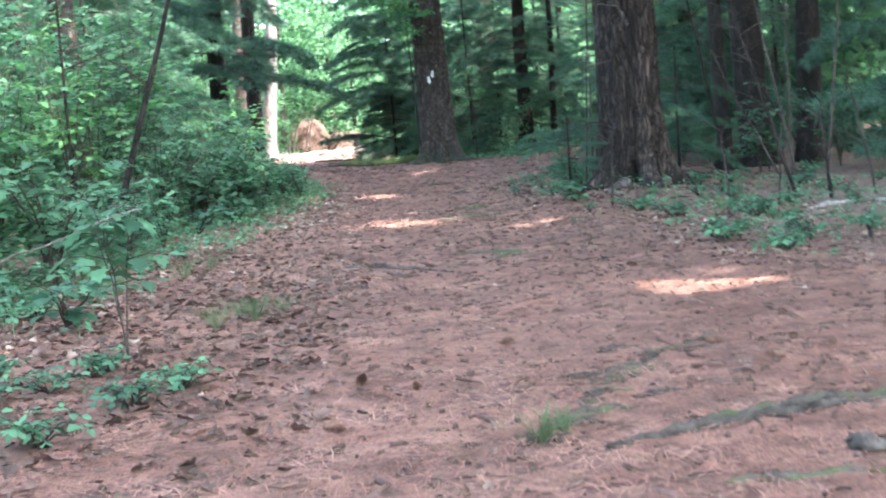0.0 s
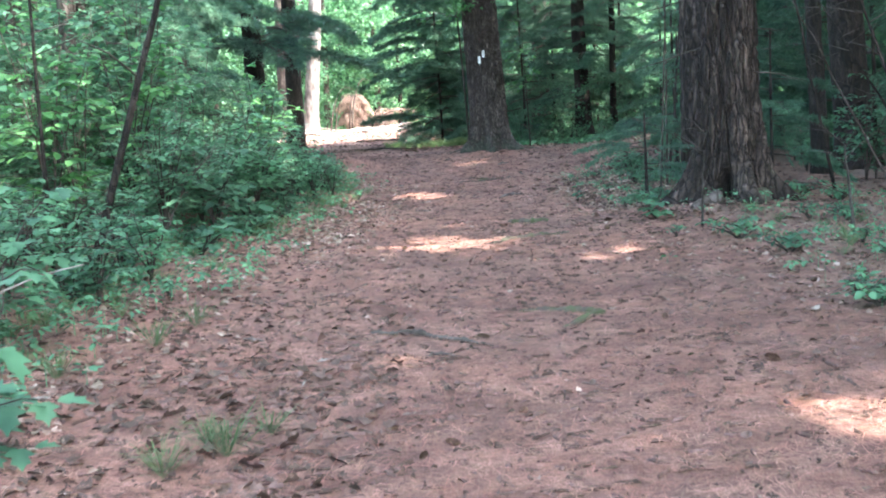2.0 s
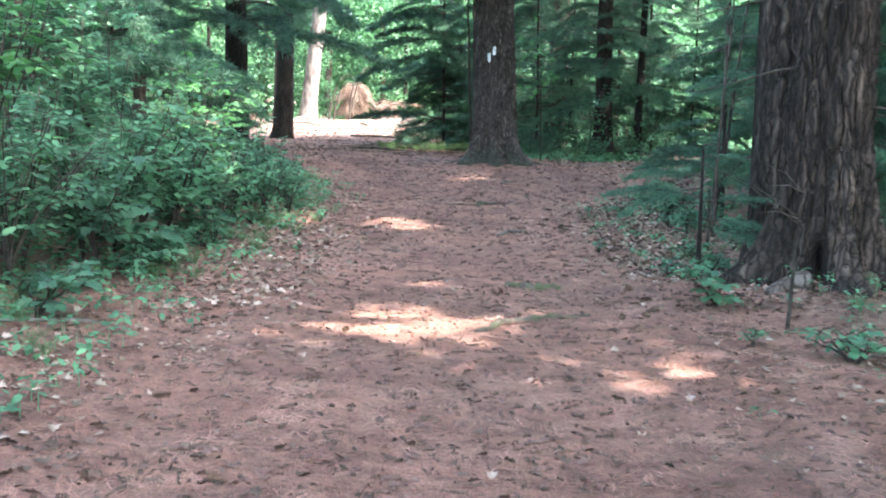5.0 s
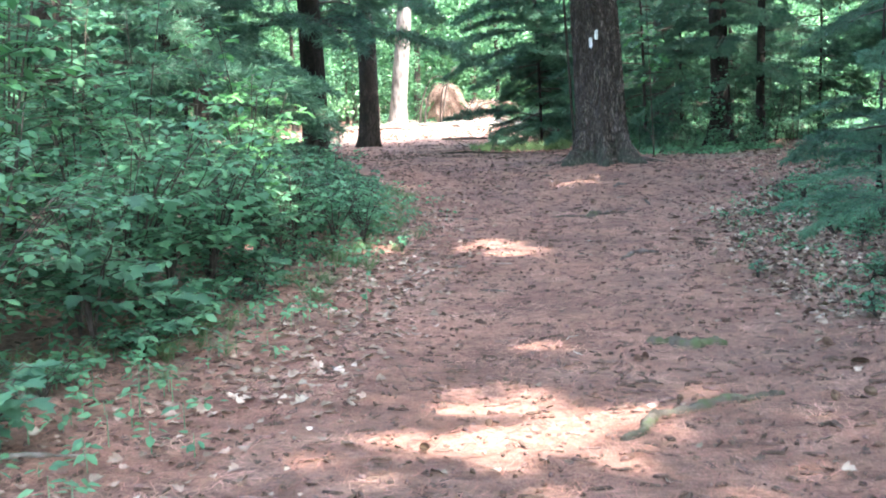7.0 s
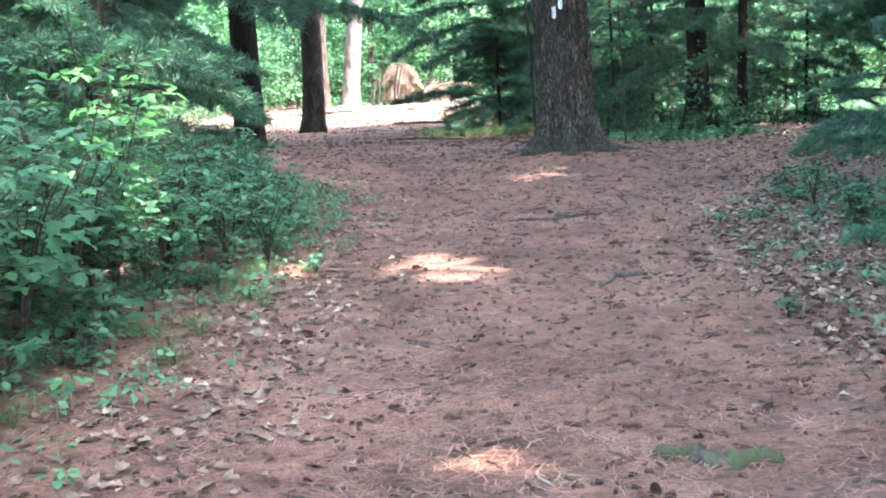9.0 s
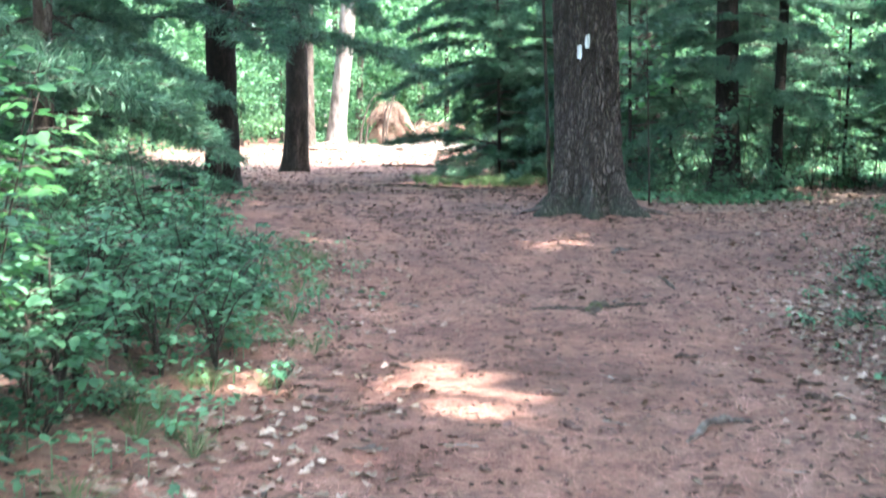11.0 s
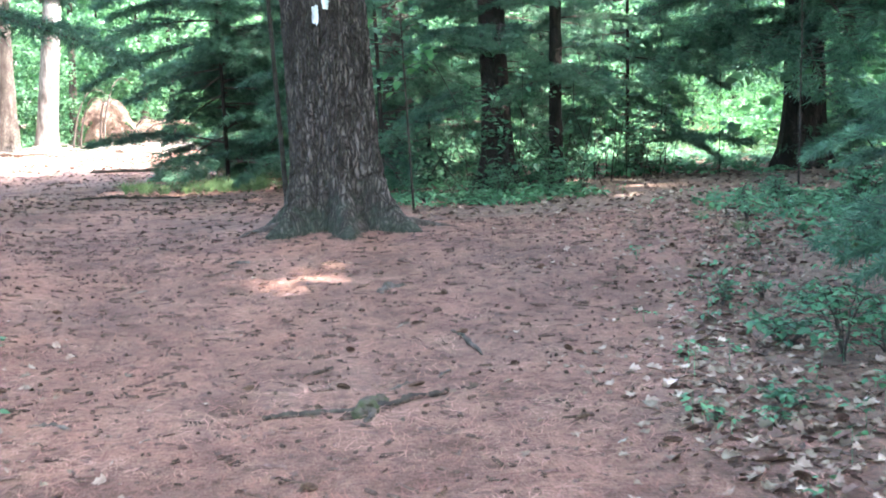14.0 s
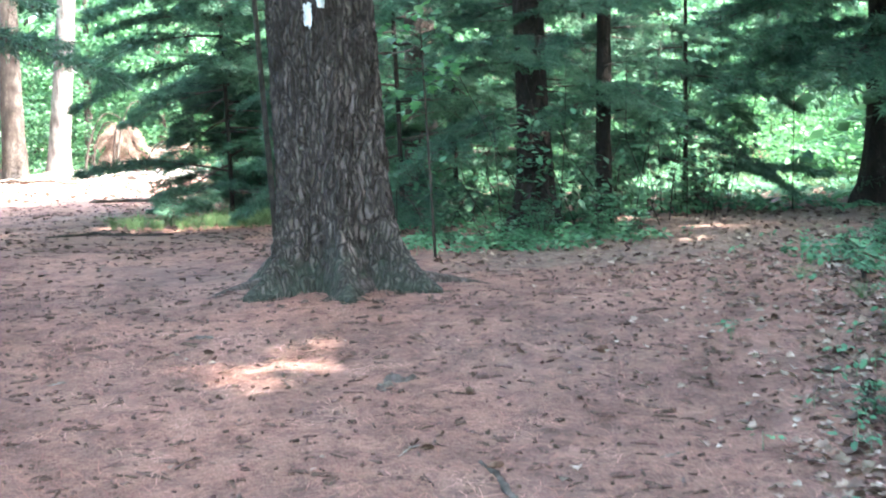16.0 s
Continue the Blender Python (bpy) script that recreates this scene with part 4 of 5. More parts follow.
# ---- unseen leaf roof added overhead to shade the scene, with gaps through which the sun reaches the ground ----
SUN_GAPS = [(-1.1, 39.4, 1.6, 0.5), (-2.8, 27.2, 0.25, 0.15), (-0.18, 14.6, 0.76, 0.62), (-1.15, 13.85, 0.4, 0.2), (1.0, 13.15, 0.44, 0.36), (-1.05, 20.85, 0.3, 0.16), (-1.1, 21.5, 0.38, 0.13), (-0.5, 20.4, 0.10, 0.05), (-0.33, 27.66, 0.30, 0.40), (1.56, 7.6, 0.42, 0.28),
           (-0.6, 8.95, 0.18, 0.10), (-1.95, 9.6, 0.16, 0.10), (-2.5, 9.5, 0.2, 0.10), (-2.1, 21.1, 0.22, 0.2), (4.0, 33.6, 0.35, 0.15), (3.4, 32.6, 0.2, 0.15), (-0.5, 16.2, 0.12, 0.10), (-3.6, 20.1, 0.55, 0.5)]
ROOF = 18.0


def shade_leaves(n, x0, x1, y0, y1, size, edge=3.0, high=ROOF):
    """Unseen leaves of the roof, by the places where their shadows are wanted, less the gaps; thinning raggedly towards
    the edges.
    """
    px, py, cz = rng.uniform(x0 - edge, x1 + edge, n), rng.uniform(y0 - edge, y1 + edge, n), high + rng.normal(0, 0.7, n)
    rag = 1.6 * lumps(px * 0.9, py * 0.9) + rng.normal(0, 0.5, n)
    keep = np.minimum(np.minimum(px - x0, x1 - px), np.minimum(py - y0, y1 - py)) + rag > -0.5 * edge * rng.uniform(0, 1, n)
    for x, y, a, b in SUN_GAPS:
        keep &= ~(((px - x) / (a + 0.26)) ** 2 + ((py - y) / (b + 0.26)) ** 2 < rng.uniform(0.3, 1.9, n)) | (rng.uniform(0, 1, n) < 0.045)
    keep &= ~((px > -15) & (px < -1.0) & (py > 48) & (py < 78) & (rng.uniform(0, 1, n) < np.where(py < 54, 0.45, 0.92)))
    keep &= ~((px > 6.4) & (px < 17) & (py > 38.5) & (py < 58) & (rng.uniform(0, 1, n) < 0.95))
    keep &= ~((px > -1.0) & (px < 9) & (py > 35.0) & (py < 62) & (rng.uniform(0, 1, n) < 0.78))
    keep &= ~((abs(px) < 24) & (py > 46) & (rng.uniform(0, 1, n) < 0.6))
    at = np.stack([px + SUN_TO.x / SUN_TO.z * cz, py + SUN_TO.y / SUN_TO.z * cz, cz], 1)
    return diamonds(at[keep], size, rng)


# thick over the path, looser over the woods beside it
# the layers at 8 to 10 m are added to darken ground and trunks
roof = put("unseen_shade_canopy", np_mesh("unseen_shade_canopy", *join([shade_leaves(62000, -3.2, 4.4, -3, 32, 0.55), shade_leaves(34000, -15, 2.0, 30, 49, 0.55), shade_leaves(40000, -40, 44, 46, 110, 0.6), shade_leaves(4500, -8.0, -3.0, 4, 30, 0.55), shade_leaves(1600, 1.5, 6.5, 31.5, 38, 0.55, 1.0),
                                                                  shade_leaves(18000, 4.2, 10.0, -3, 32, 0.55), shade_leaves(4600, -10, 0.0, 31.5, 38.0, 0.5, 0.6, 9.0), shade_leaves(6000, 3.8, 10, 13, 26, 0.5, 1.0, 9.0), shade_leaves(5200, -3.4, 2.2, 9.4, 12.9, 0.4, 0.6, 8.0), shade_leaves(3800, 4.5, 10, 27, 37.5, 0.5, 1.0, 10.0), shade_leaves(4000, 1.7, 6, 15.8, 26, 0.5, 1.0, 9.0),  shade_leaves(84000, -44, 46, -24, 110, 0.6)])), M_CANOPY, shade=False)
tagged(roof, "unseen green leaf canopy added overhead to shade the forest, with gaps for sun", "canopy", kind="stuff")

# ---- wood and roots on the ground ----
def root(points, r0, label, material=None, name="root", sink=0.35):
    """A bent root or stick that follows the ground through the given places."""
    p = np.array(points, float)
    s = np.linspace(0, len(p) - 1, 18 * len(p))
    x, y = np.interp(s, np.arange(len(p)), p[:, 0]), np.interp(s, np.arange(len(p)), p[:, 1])
    r = np.random.default_rng(int(abs(p[0, 0] * 97 + p[0, 1] * 13)) + 1)
    x, y = x + r0 * np.sin(5 * s + p[0, 0]) * 0.5, y + r0 * np.sin(7 * s + p[0, 1]) * 0.6
    bumps = np.interp(s, np.linspace(0, len(p) - 1, 5 * len(p)), r.uniform(0.55, 1.3, 5 * len(p)))
    rad = r0 * np.sin(np.linspace(0.35, 2.9, len(s))) ** 0.6 * bumps * r.uniform(0.9, 1.1, len(s))
    z = ground_z(x, y) + rad * (1 - 2 * sink) + 0.004
    cx, cy, cz = x.mean(), y.mean(), float(z.min())
    v, f = tube(np.stack([x - cx, y - cy, z - cz], 1), rad, 9)
    ob = put(name, np_mesh(name, v + r.normal(0, 0.10 * r0, v.shape), f), material or M_TWIG)
    ob.matrix_basis = pose(cx, cy, cz)
    return tagged(ob, label, name)


root([(0.62, 3.96), (0.9, 4.08), (1.17, 4.17), (1.5, 4.21), (1.9, 4.3)], 0.022, "mossy green-topped tree root crossing the path", M_MOSS, sink=0.3)
root([(0.46, 3.86), (0.68, 3.94), (0.92, 4.03), (1.2, 4.12), (1.5, 4.16)], 0.025, "dark weathered tree root half buried in needles", M_TWIG, sink=0.45)
for i in range(22):
    s = (i + rng.uniform(0, 1)) / 22
    x, y = np.interp(s, [0, 0.25, 0.45, 0.7, 1], [0.22, 0.42, 0.56, 0.78, 1.15]), np.interp(s, [0, 0.25, 0.45, 0.7, 1], [3.98, 4.28, 4.68, 5.08, 5.62])
    x, a, ln = float(x) + rng.normal(0, 0.035), rng.uniform(-0.3, 1.2), rng.uniform(0.05, 0.13)
    dx, dy = ln * math.cos(a), ln * math.sin(a)
    root([(x - dx, y - dy), (x + 0.01, y), (x + dx, y + dy)], rng.uniform(0.010, 0.022), "mossy lump of buried root in the needles", M_TWIG if i % 4 == 0 else M_MOSS, sink=rng.uniform(0.45, 0.65))
for x, y in ((0.75, 4.53), (0.71, 5.48), (1.04, 5.28), (0.5, 4.9)):
    root([(x - 0.09, y - 0.02), (x, y), (x + 0.1, y + 0.01)], 0.014, "flat dark piece of bark and root in the needles", M_TWIG, sink=0.4)
root([(0.68, 3.44), (0.93, 3.45), (1.2, 3.44)], 0.02, "mossy buried tree root in the needles", M_MOSS, sink=0.55)
root([(0.12, 10.5), (0.42, 10.35), (0.62, 10.15), (0.35, 9.75)], 0.028, "mossy root bent across the path", M_MOSS, sink=0.45)
root([(-0.75, 9.75), (-0.45, 9.6), (-0.05, 9.25)], 0.018, "weathered stick lying on the needles", M_TWIG, "stick", 0.2)
root([(0.18, 16.35), (0.42, 16.2), (0.62, 16.22)], 0.045, "mossy root stub among fallen needles", M_MOSS, sink=0.5)
root([(-0.02, 14.2), (0.15, 14.65), (0.5, 15.0), (0.75, 15.1)], 0.03, "mossy root curving over the path", M_MOSS, sink=0.5)
for x, y, a, ln in ((0.68, 21.42, -0.1, 0.2), (-0.02, 21.35, 0.05, 0.13), (-1.64, 20.72, -0.4, 0.22), (-1.33, 20.55, 0.9, 0.2), (-0.4, 20.21, -0.8, 0.14), (-0.47, 20.91, -0.1, 0.17), (0.36, 22.09, 0.0, 0.15), (0.95, 21.4, 0.1, 0.2), (0.9, 21.0, -0.2, 0.16)):
    dx, dy = math.cos(a) * ln / 2, math.sin(a) * ln / 2
    root([(x - dx, y - dy), (x, y + 0.004), (x + dx, y + dy)], 0.016, "short dark piece of broken branch on the needles", M_CHIP, "branch_piece", 0.15)
root([(0.12, 20.04), (0.26, 20.34), (0.36, 20.42), (0.46, 20.4)], 0.018, "curved grey stick on the needles", M_STICK, "stick", 0.15)
root([(-0.58, 24.02), (-0.35, 24.0), (-0.10, 24.02)], 0.016, "thin forked root lying on the path", M_TWIG)
root([(-0.12, 23.8), (-0.06, 24.0), (0.1, 24.12), (0.3, 24.25)], 0.022, "thin forked root lying on the path", M_TWIG)
root([(-0.16, 23.92), (-0.07, 24.02), (-0.04, 24.14)], 0.05, "knotted mossy root stub on the path", M_MOSS, sink=0.4)
root([(0.62, 25.1), (0.60, 25.45), (0.56, 25.8)], 0.014, "grey stick lying on the needles", M_TWIG, "stick", 0.15)
root([(0.2, 26.95), (0.3, 27.1), (0.42, 27.15)], 0.035, "grey knob of root in the needles", M_STICK, sink=0.55)
root([(-3.5, 37.5), (-3.0, 37.8), (-2.5, 37.6), (-1.9, 38.1)], 0.03, "dark fallen branch on the needle-covered ground", M_TWIG, "branch", 0.35)
root([(-6.9, 34.5), (-6.0, 34.7), (-5.2, 34.6)], 0.05, "dark fallen branch on the needle-covered ground", M_TWIG, "branch", 0.15)
root([(-4.6, 47.5), (-3.6, 47.6), (-2.6, 47.9)], 0.05, "dark fallen branch on the needle-covered ground", M_TWIG, "branch", 0.15)
root([(-3.6, 8.1), (-3.0, 8.0), (-2.2, 8.4)], 0.018, "dry grey stick at the thicket edge", M_LOG, "stick", 0.1)
root([(-3.4, 14.0), (-2.9, 13.6), (-2.2, 13.9)], 0.014, "dry grey stick at the thicket edge", M_LOG, "stick", 0.1)
root([(3.4, 11.6), (3.9, 11.9), (4.4, 11.6)], 0.03, "dry grey stick under the shrubs", M_LOG, "stick", 0.1)
for i in range(70):
    x, y, a, ln = rng.uniform(-2.0, 3.2), rng.uniform(4, 31), rng.normal(0, 0.7), rng.uniform(0.08, 0.28)
    dx, dy = math.cos(a) * ln / 2, math.sin(a) * ln / 2
    root([(x - dx, y - dy), (x + rng.normal(0, 0.02), y + rng.normal(0, 0.02)), (x + dx, y + dy)], rng.uniform(0.006, 0.013), "short dark twig lying on the needles", M_CHIP if i % 3 else M_STICK, "twig", 0.1)

root([(1.15, 3.64), (1.2, 3.6), (1.28, 3.55)], 0.024, "short chunk of grey weathered wood", M_STICK, "wood_chunk", 0.1)
for i in range(34):
    x, y, a, ln = rng.uniform(-1.8, 2.6), rng.uniform(3.6, 28), rng.uniform(0, 3.1), rng.uniform(0.06, 0.2)
    dx, dy = math.cos(a) * ln / 2, math.sin(a) * ln / 2
    root([(x - dx, y - dy), (x + rng.normal(0, 0.015), y + rng.normal(0, 0.015)), (x + dx, y + dy)], rng.uniform(0.003, 0.006), "thin pale dry twig lying on the needles", M_LOG, "twig", -0.2)

t = np.linspace(0, 1, 16)
bx, bz = np.interp(t, [0, 0.4, 1], [-0.7, 0.0, 0.9]), np.interp(t, [0, 0.4, 1], [-0.02, 0.36, 0.60])
dead = put("branch", np_mesh("branch", *tube(np.stack([bx, 0.05 * np.sin(5 * t), bz + 0.02 * np.sin(9 * t)], 1), 0.010 * (1.1 - 0.75 * t), 6)), M_LOG)
dead.matrix_basis = pose(-2.9, 8.5, foot(-3.6, 8.5))
tagged(dead, "thin pale dead branch rising from the thicket edge", "branch")

# exposed roots and dead stubs of the two large pines
def tree_root(tree, ox, oy, a, ln, r0, seed):
    t = np.linspace(0, 1, 14)
    r = np.random.default_rng(seed)
    d = 0.42 + ln * t
    x = d * np.cos(a + 0.35 * np.sin(3 * t + seed)) + ox
    y = d * np.sin(a + 0.35 * np.sin(3 * t + seed)) + oy
    z = ground_z(x, y) - foot(ox, oy) + r0 * (0.5 - 1.3 * t)
    put("root", np_mesh("root", *tube(np.stack([x - ox, y - oy, z], 1), r0 * (1.1 - 0.85 * t), 8)), M_MOSS if seed % 2 else M_BARK, tree)


for i, a in enumerate((-0.25, -0.75, -1.5, -2.25, -2.9, 0.3)):
    tree_root(marked, 0.12, 29.95, a, (1.0, 0.6, 0.45, 0.6, 0.8, 0.7)[i], 0.075, i)
for i, a in enumerate((-0.5, -1.2, -2.0, -2.8)):
    tree_root(stout, 2.54, 15.95, a, 0.4, 0.09, 20 + i)


def stub(tree, r0, z, a, ln, seed):
    t = np.linspace(0, 1, 7)
    r = np.random.default_rng(seed)
    line = np.stack([(r0 + ln * t) * math.cos(a), (r0 + ln * t) * math.sin(a), z + 0.08 * ln * np.sin(2.6 * t + seed) - 0.1 * ln * t], 1) + r.normal(0, 0.02, (7, 3)) * t[:, None]
    put("dead_branch", np_mesh("dead_branch", *tube(line, 0.009 * (1.1 - 0.85 * t), 5)), M_TWIG, tree)


for i in range(12):
    stub(stout, 0.26, 1.0 + 0.26 * i, -1.57 + 1.5 * math.sin(i * 2.4), 0.35 + 0.25 * (i % 3), i)
for i in range(6):
    stub(behind, 0.24, 1.3 + 0.45 * i, -1.9 + 1.3 * math.sin(i * 2.1), 0.3 + 0.2 * (i % 3), 50 + i)
for i in range(3):
    stub(pale, 0.36, 2.4 + 0.9 * i, (3.0, 0.2, -0.8)[i], 0.5 + 0.3 * i, 60 + i)
for i in range(5):
    stub(marked, 0.36, 1.7 + 0.42 * i, (0.2, 3.0, -0.5, 3.5, 2.8)[i], 0.3 + 0.4 * (i % 2), 30 + i)
# a knot hole on the marked pine
hole = bmesh.new()
bmesh.ops.create_uvsphere(hole, u_segments=14, v_segments=8, radius=0.035)
part("knot", hole, M_BARK_SHADE, marked, "dark knot in the bark").matrix_basis = Matrix.Translation((0.16, -0.385, 1.78)) @ Matrix.Diagonal((1, 0.7, 1.3, 1))


# ---- cones ----
def cone_mesh():
    """An open pine cone lying along x: a core and spiral rows of scales."""
    core = tube(np.stack([np.linspace(-0.055, 0.055, 6), np.zeros(6), np.zeros(6)], 1), np.array([0.006, 0.010, 0.011, 0.010, 0.007, 0.003]), 6)
    k = np.arange(70)
    s = k / 70
    a = k * 2.39996
    rad = 0.030 * np.sin(np.pi * (0.12 + 0.83 * s)) ** 0.7
    x0 = -0.055 + 0.105 * s
    c, d = np.cos(a), np.sin(a)
    o = np.stack([np.zeros(70), c, d], 1)
    w = np.stack([np.zeros(70), -d, c], 1)
    b = np.stack([x0, 0 * s, 0 * s], 1)
    tip = b + o * rad[:, None] + np.array([[0.016, 0, 0]])
    v = np.stack([b - w * 0.004, b + w * 0.004, tip + w * 0.009, tip - w * 0.009], 1).reshape(-1, 3)
    return np_mesh("pine_cone", *join([core, (v, np.arange(280).reshape(-1, 4))]))


cone_me = cone_mesh()
cone_me.materials.append(M_CONE)
CONES = [(1.13, 14.95), (-0.59, 7.75), (0.83, 23.64), (1.12, 25.13), (-0.42, 4.35), (-1.05, 4.55), (-0.85, 5.0), (1.6, 5.2), (1.3, 4.95), (0.68, 21.4), (0.75, 22.1), (1.1, 23.2), (1.35, 22.8), (0.6, 25.7), (-0.4, 22.85), (-0.66, 24.6), (-0.1, 25.3), (0.35, 26.0), (-1.1, 20.9), (-0.6, 14.5), (0.1, 15.8)]
for i in range(60):
    CONES.append((rng.uniform(-2.0, 2.8), rng.uniform(4.2, 28.5)))
for x, y in CONES:
    ob = new("pine_cone", cone_me)
    s = rng.uniform(0.55, 0.85)
    ob.matrix_basis = pose(x, y, foot(x, y) + 0.026 * s, rng.uniform(0, 360), rng.uniform(-12, 12), rng.uniform(0, 360)) @ Matrix.Diagonal((s, s * 0.9, s * 0.8, 1))
    tagged(ob, "dark brown open pine cone lying on fallen needles", "pine cone", "pine cones on the path")


# ---- grass ----
def tuft_mesh(blades, h, wide, seed):
    r = np.random.default_rng(seed)
    a = r.uniform(0, 6.28, blades)
    p = r.normal(0, wide * 0.3, (blades, 2))
    out = r.uniform(0.3, 1.3, blades) * h
    hh = h * r.uniform(0.5, 1.0, blades)
    base = np.stack([p[:, 0], p[:, 1], np.zeros(blades)], 1) * 0.3
    o = np.stack([np.cos(a), np.sin(a), np.zeros(blades)], 1)
    w = np.stack([-np.sin(a), np.cos(a), np.zeros(blades)], 1) * 0.0022
    up = np.array([[0, 0, 1.0]])
    mid = base + o * out[:, None] * 0.45 + up * hh[:, None] * 0.62
    tip = base + o * out[:, None] + up * hh[:, None] * r.uniform(0.5, 0.95, blades)[:, None]
    v = np.stack([mid + w, tip, mid - w], 1).reshape(-1, 3)
    k = np.arange(blades)[:, None] * 3 + 1
    return np_mesh("grass_tuft", np.vstack([[[0, 0, -0.01]], v]), np.concatenate([0 * k, k, k + 1, k + 2], 1))


TUFTS = [tuft_mesh(64, 0.22, 0.5, 1), tuft_mesh(60, 0.24, 0.22, 2), tuft_mesh(40, 0.32, 0.2, 3)]
for t in TUFTS:
    t.materials.append(M_GRASS)


def tuft(k, x, y, s=1.0):
    ob = new("grass_tuft", TUFTS[k])
    ob.matrix_basis = pose(x, y, foot(x, y), 0, 0, rng.uniform(0, 360)) @ Matrix.Scale(s, 4)
    return tagged(ob, "tuft of thin green grass blades on the forest floor", "grass", "grass tufts along the path")


for x, y, k, s in ((-1.12, 7.3, 0, 1.1), (-1.3, 7.02, 0, 0.9), (-1.0, 7.62, 0, 0.7), (-1.22, 7.45, 0, 0.8), (0.27, 3.95, 0, 0.8), (0.36, 4.05, 0, 0.6), (-1.9, 10.2, 0, 1.0), (-2.0, 9.6, 0, 1.1), (-2.6, 9.0, 1, 1.0), (-2.9, 8.6, 1, 1.1), (-2.75, 8.2, 1, 1.0), (-2.3, 8.8, 0, 1.1)):
    tuft(k, x, y, s)
for i in range(105):
    yy = rng.uniform(8, 26.5)
    tuft(int(rng.integers(2)), edge_left(yy) + rng.normal(0.25, 0.25), yy, rng.uniform(0.6, 1.0))
for i in range(40):
    yy = rng.uniform(9, 30)
    tuft(0, rng.uniform(1.8, 3.4) + 0.03 * yy, yy, rng.uniform(0.5, 0.9))
for i in range(130):
    tuft(int(rng.choice([1, 2])), rng.uniform(-2.9, 0.9), 39.6 + rng.normal(0, 0.6), rng.uniform(0.7, 1.3))
for i in range(50):
    tuft(int(rng.choice([1, 2])), rng.uniform(6.5, 12.0), rng.uniform(38, 46), rng.uniform(0.9, 1.6))

# ---- a maple spray that hangs beside the marked pine ----
maple = thing("maple_sapling", pose(-0.35, 31.0, foot(-0.35, 31.0)), "slim maple sapling with light-green leaves hanging beside the pine", "sapling")
t = np.linspace(0, 1, 10)
put("trunk", np_mesh("trunk", *tube(np.stack([-0.25 * t, -0.4 * t, 5.2 * t], 1), 0.028 * (1 - 0.6 * t), 7)), M_TWIG, maple)
at, yw = [], []
for k in range(26):
    z0 = rng.uniform(2.9, 4.2)
    p = np.array([-0.05 * z0, -0.08 * z0, z0])
    q = p + np.array([rng.uniform(-1.3, 0.7), rng.uniform(-2.9, -1.5), rng.uniform(-0.2, 0.25)])
    put("twig", np_mesh("twig", *tube(np.array([p, (p + q) / 2 + np.array([0, 0, 0.12]), q]), np.array([0.008, 0.006, 0.002]), 4)), M_TWIG, maple)
    g = np.linspace(0.45, 1, 34)[:, None]
    at.append(p + (q - p) * g + rng.normal(0, 0.11, (34, 3)) * np.array([1, 1, 0.5]))
    yw.append(rng.uniform(0, 6.28, 34))
at, yw = np.vstack(at), np.concatenate(yw)
put("foliage", np_mesh("foliage", *lobed_cloud(at, 0.10 * rng.uniform(0.7, 1.2, len(at)), yw, rng.normal(0.3, 0.3, len(at)), rng.normal(0, 0.3, len(at)))), M_LEAF_LIGHT, maple)

young = thing("maple_sapling", pose(1.05, 32.2, foot(1.05, 32.2)), "small maple sapling with yellow-green leaves behind the pine", "sapling")
put("trunk", np_mesh("trunk", *tube(np.stack([-0.10 * t, 0.05 * t, 3.0 * t], 1), 0.016 * (1 - 0.7 * t), 6)), M_TWIG, young)
at, yw = [], []
for k in range(12):
    z0 = rng.uniform(1.2, 2.9)
    p = np.array([-0.033 * z0, 0.016 * z0, z0])
    a, ln = rng.uniform(0, 6.28), rng.uniform(0.25, 0.55)
    q = p + ln * np.array([math.cos(a), math.sin(a), 0.25])
    put("twig", np_mesh("twig", *tube(np.array([p, (p + q) / 2 + np.array([0, 0, 0.03]), q]), np.array([0.005, 0.004, 0.002]), 4)), M_TWIG, young)
    at.append(p + (q - p) * np.linspace(0.4, 1, 9)[:, None] + rng.normal(0, 0.05, (9, 3)))
    yw.append(a + rng.normal(0, 1.0, 9))
at, yw = np.vstack(at), np.concatenate(yw)
put("foliage", np_mesh("foliage", *lobed_cloud(at, 0.11 * rng.uniform(0.7, 1.2, len(at)), yw, rng.normal(0.3, 0.3, len(at)), rng.normal(0, 0.3, len(at)))), M_LEAF_LIGHT, young)

# ---- litter past counting ----
def on_ground(n, x0, x1, y0, y1, lift):
    x, y = rng.uniform(x0, x1, n), rng.uniform(y0, y1, n)
    return np.stack([x, y, ground_z(x, y) + lift], 1)


def straws(at, lo, hi, width):
    n = len(at)
    a = rng.uniform(0, 6.28, n)
    ln = rng.uniform(lo, hi, n)[:, None]
    u = np.stack([np.cos(a), np.sin(a), rng.normal(0.02, 0.10, n)], 1)
    w = np.stack([-np.sin(a), np.cos(a), np.zeros(n)], 1) * width
    bend = np.stack([-np.sin(a), np.cos(a), np.zeros(n)], 1) * rng.normal(0, 0.012, n)[:, None]
    v = np.stack([at - u * ln / 2 - w, at - u * ln / 2 + w, at + bend + w, at + bend - w, at + u * ln / 2 + w * 0.5, at + u * ln / 2 - w * 0.5], 1).reshape(-1, 3)
    k = np.arange(n)[:, None] * 6
    return v, np.concatenate([k + np.array([[0, 1, 2, 3]]), k + np.array([[3, 2, 4, 5]])], 0)


v, f = join([straws(on_ground(100000, -3.2, 3.6, 2.4, 15, 0.012), 0.05, 0.13, 0.0016), straws(on_ground(100000, -3.4, 5, 15, 31, 0.012), 0.05, 0.13, 0.0019)])
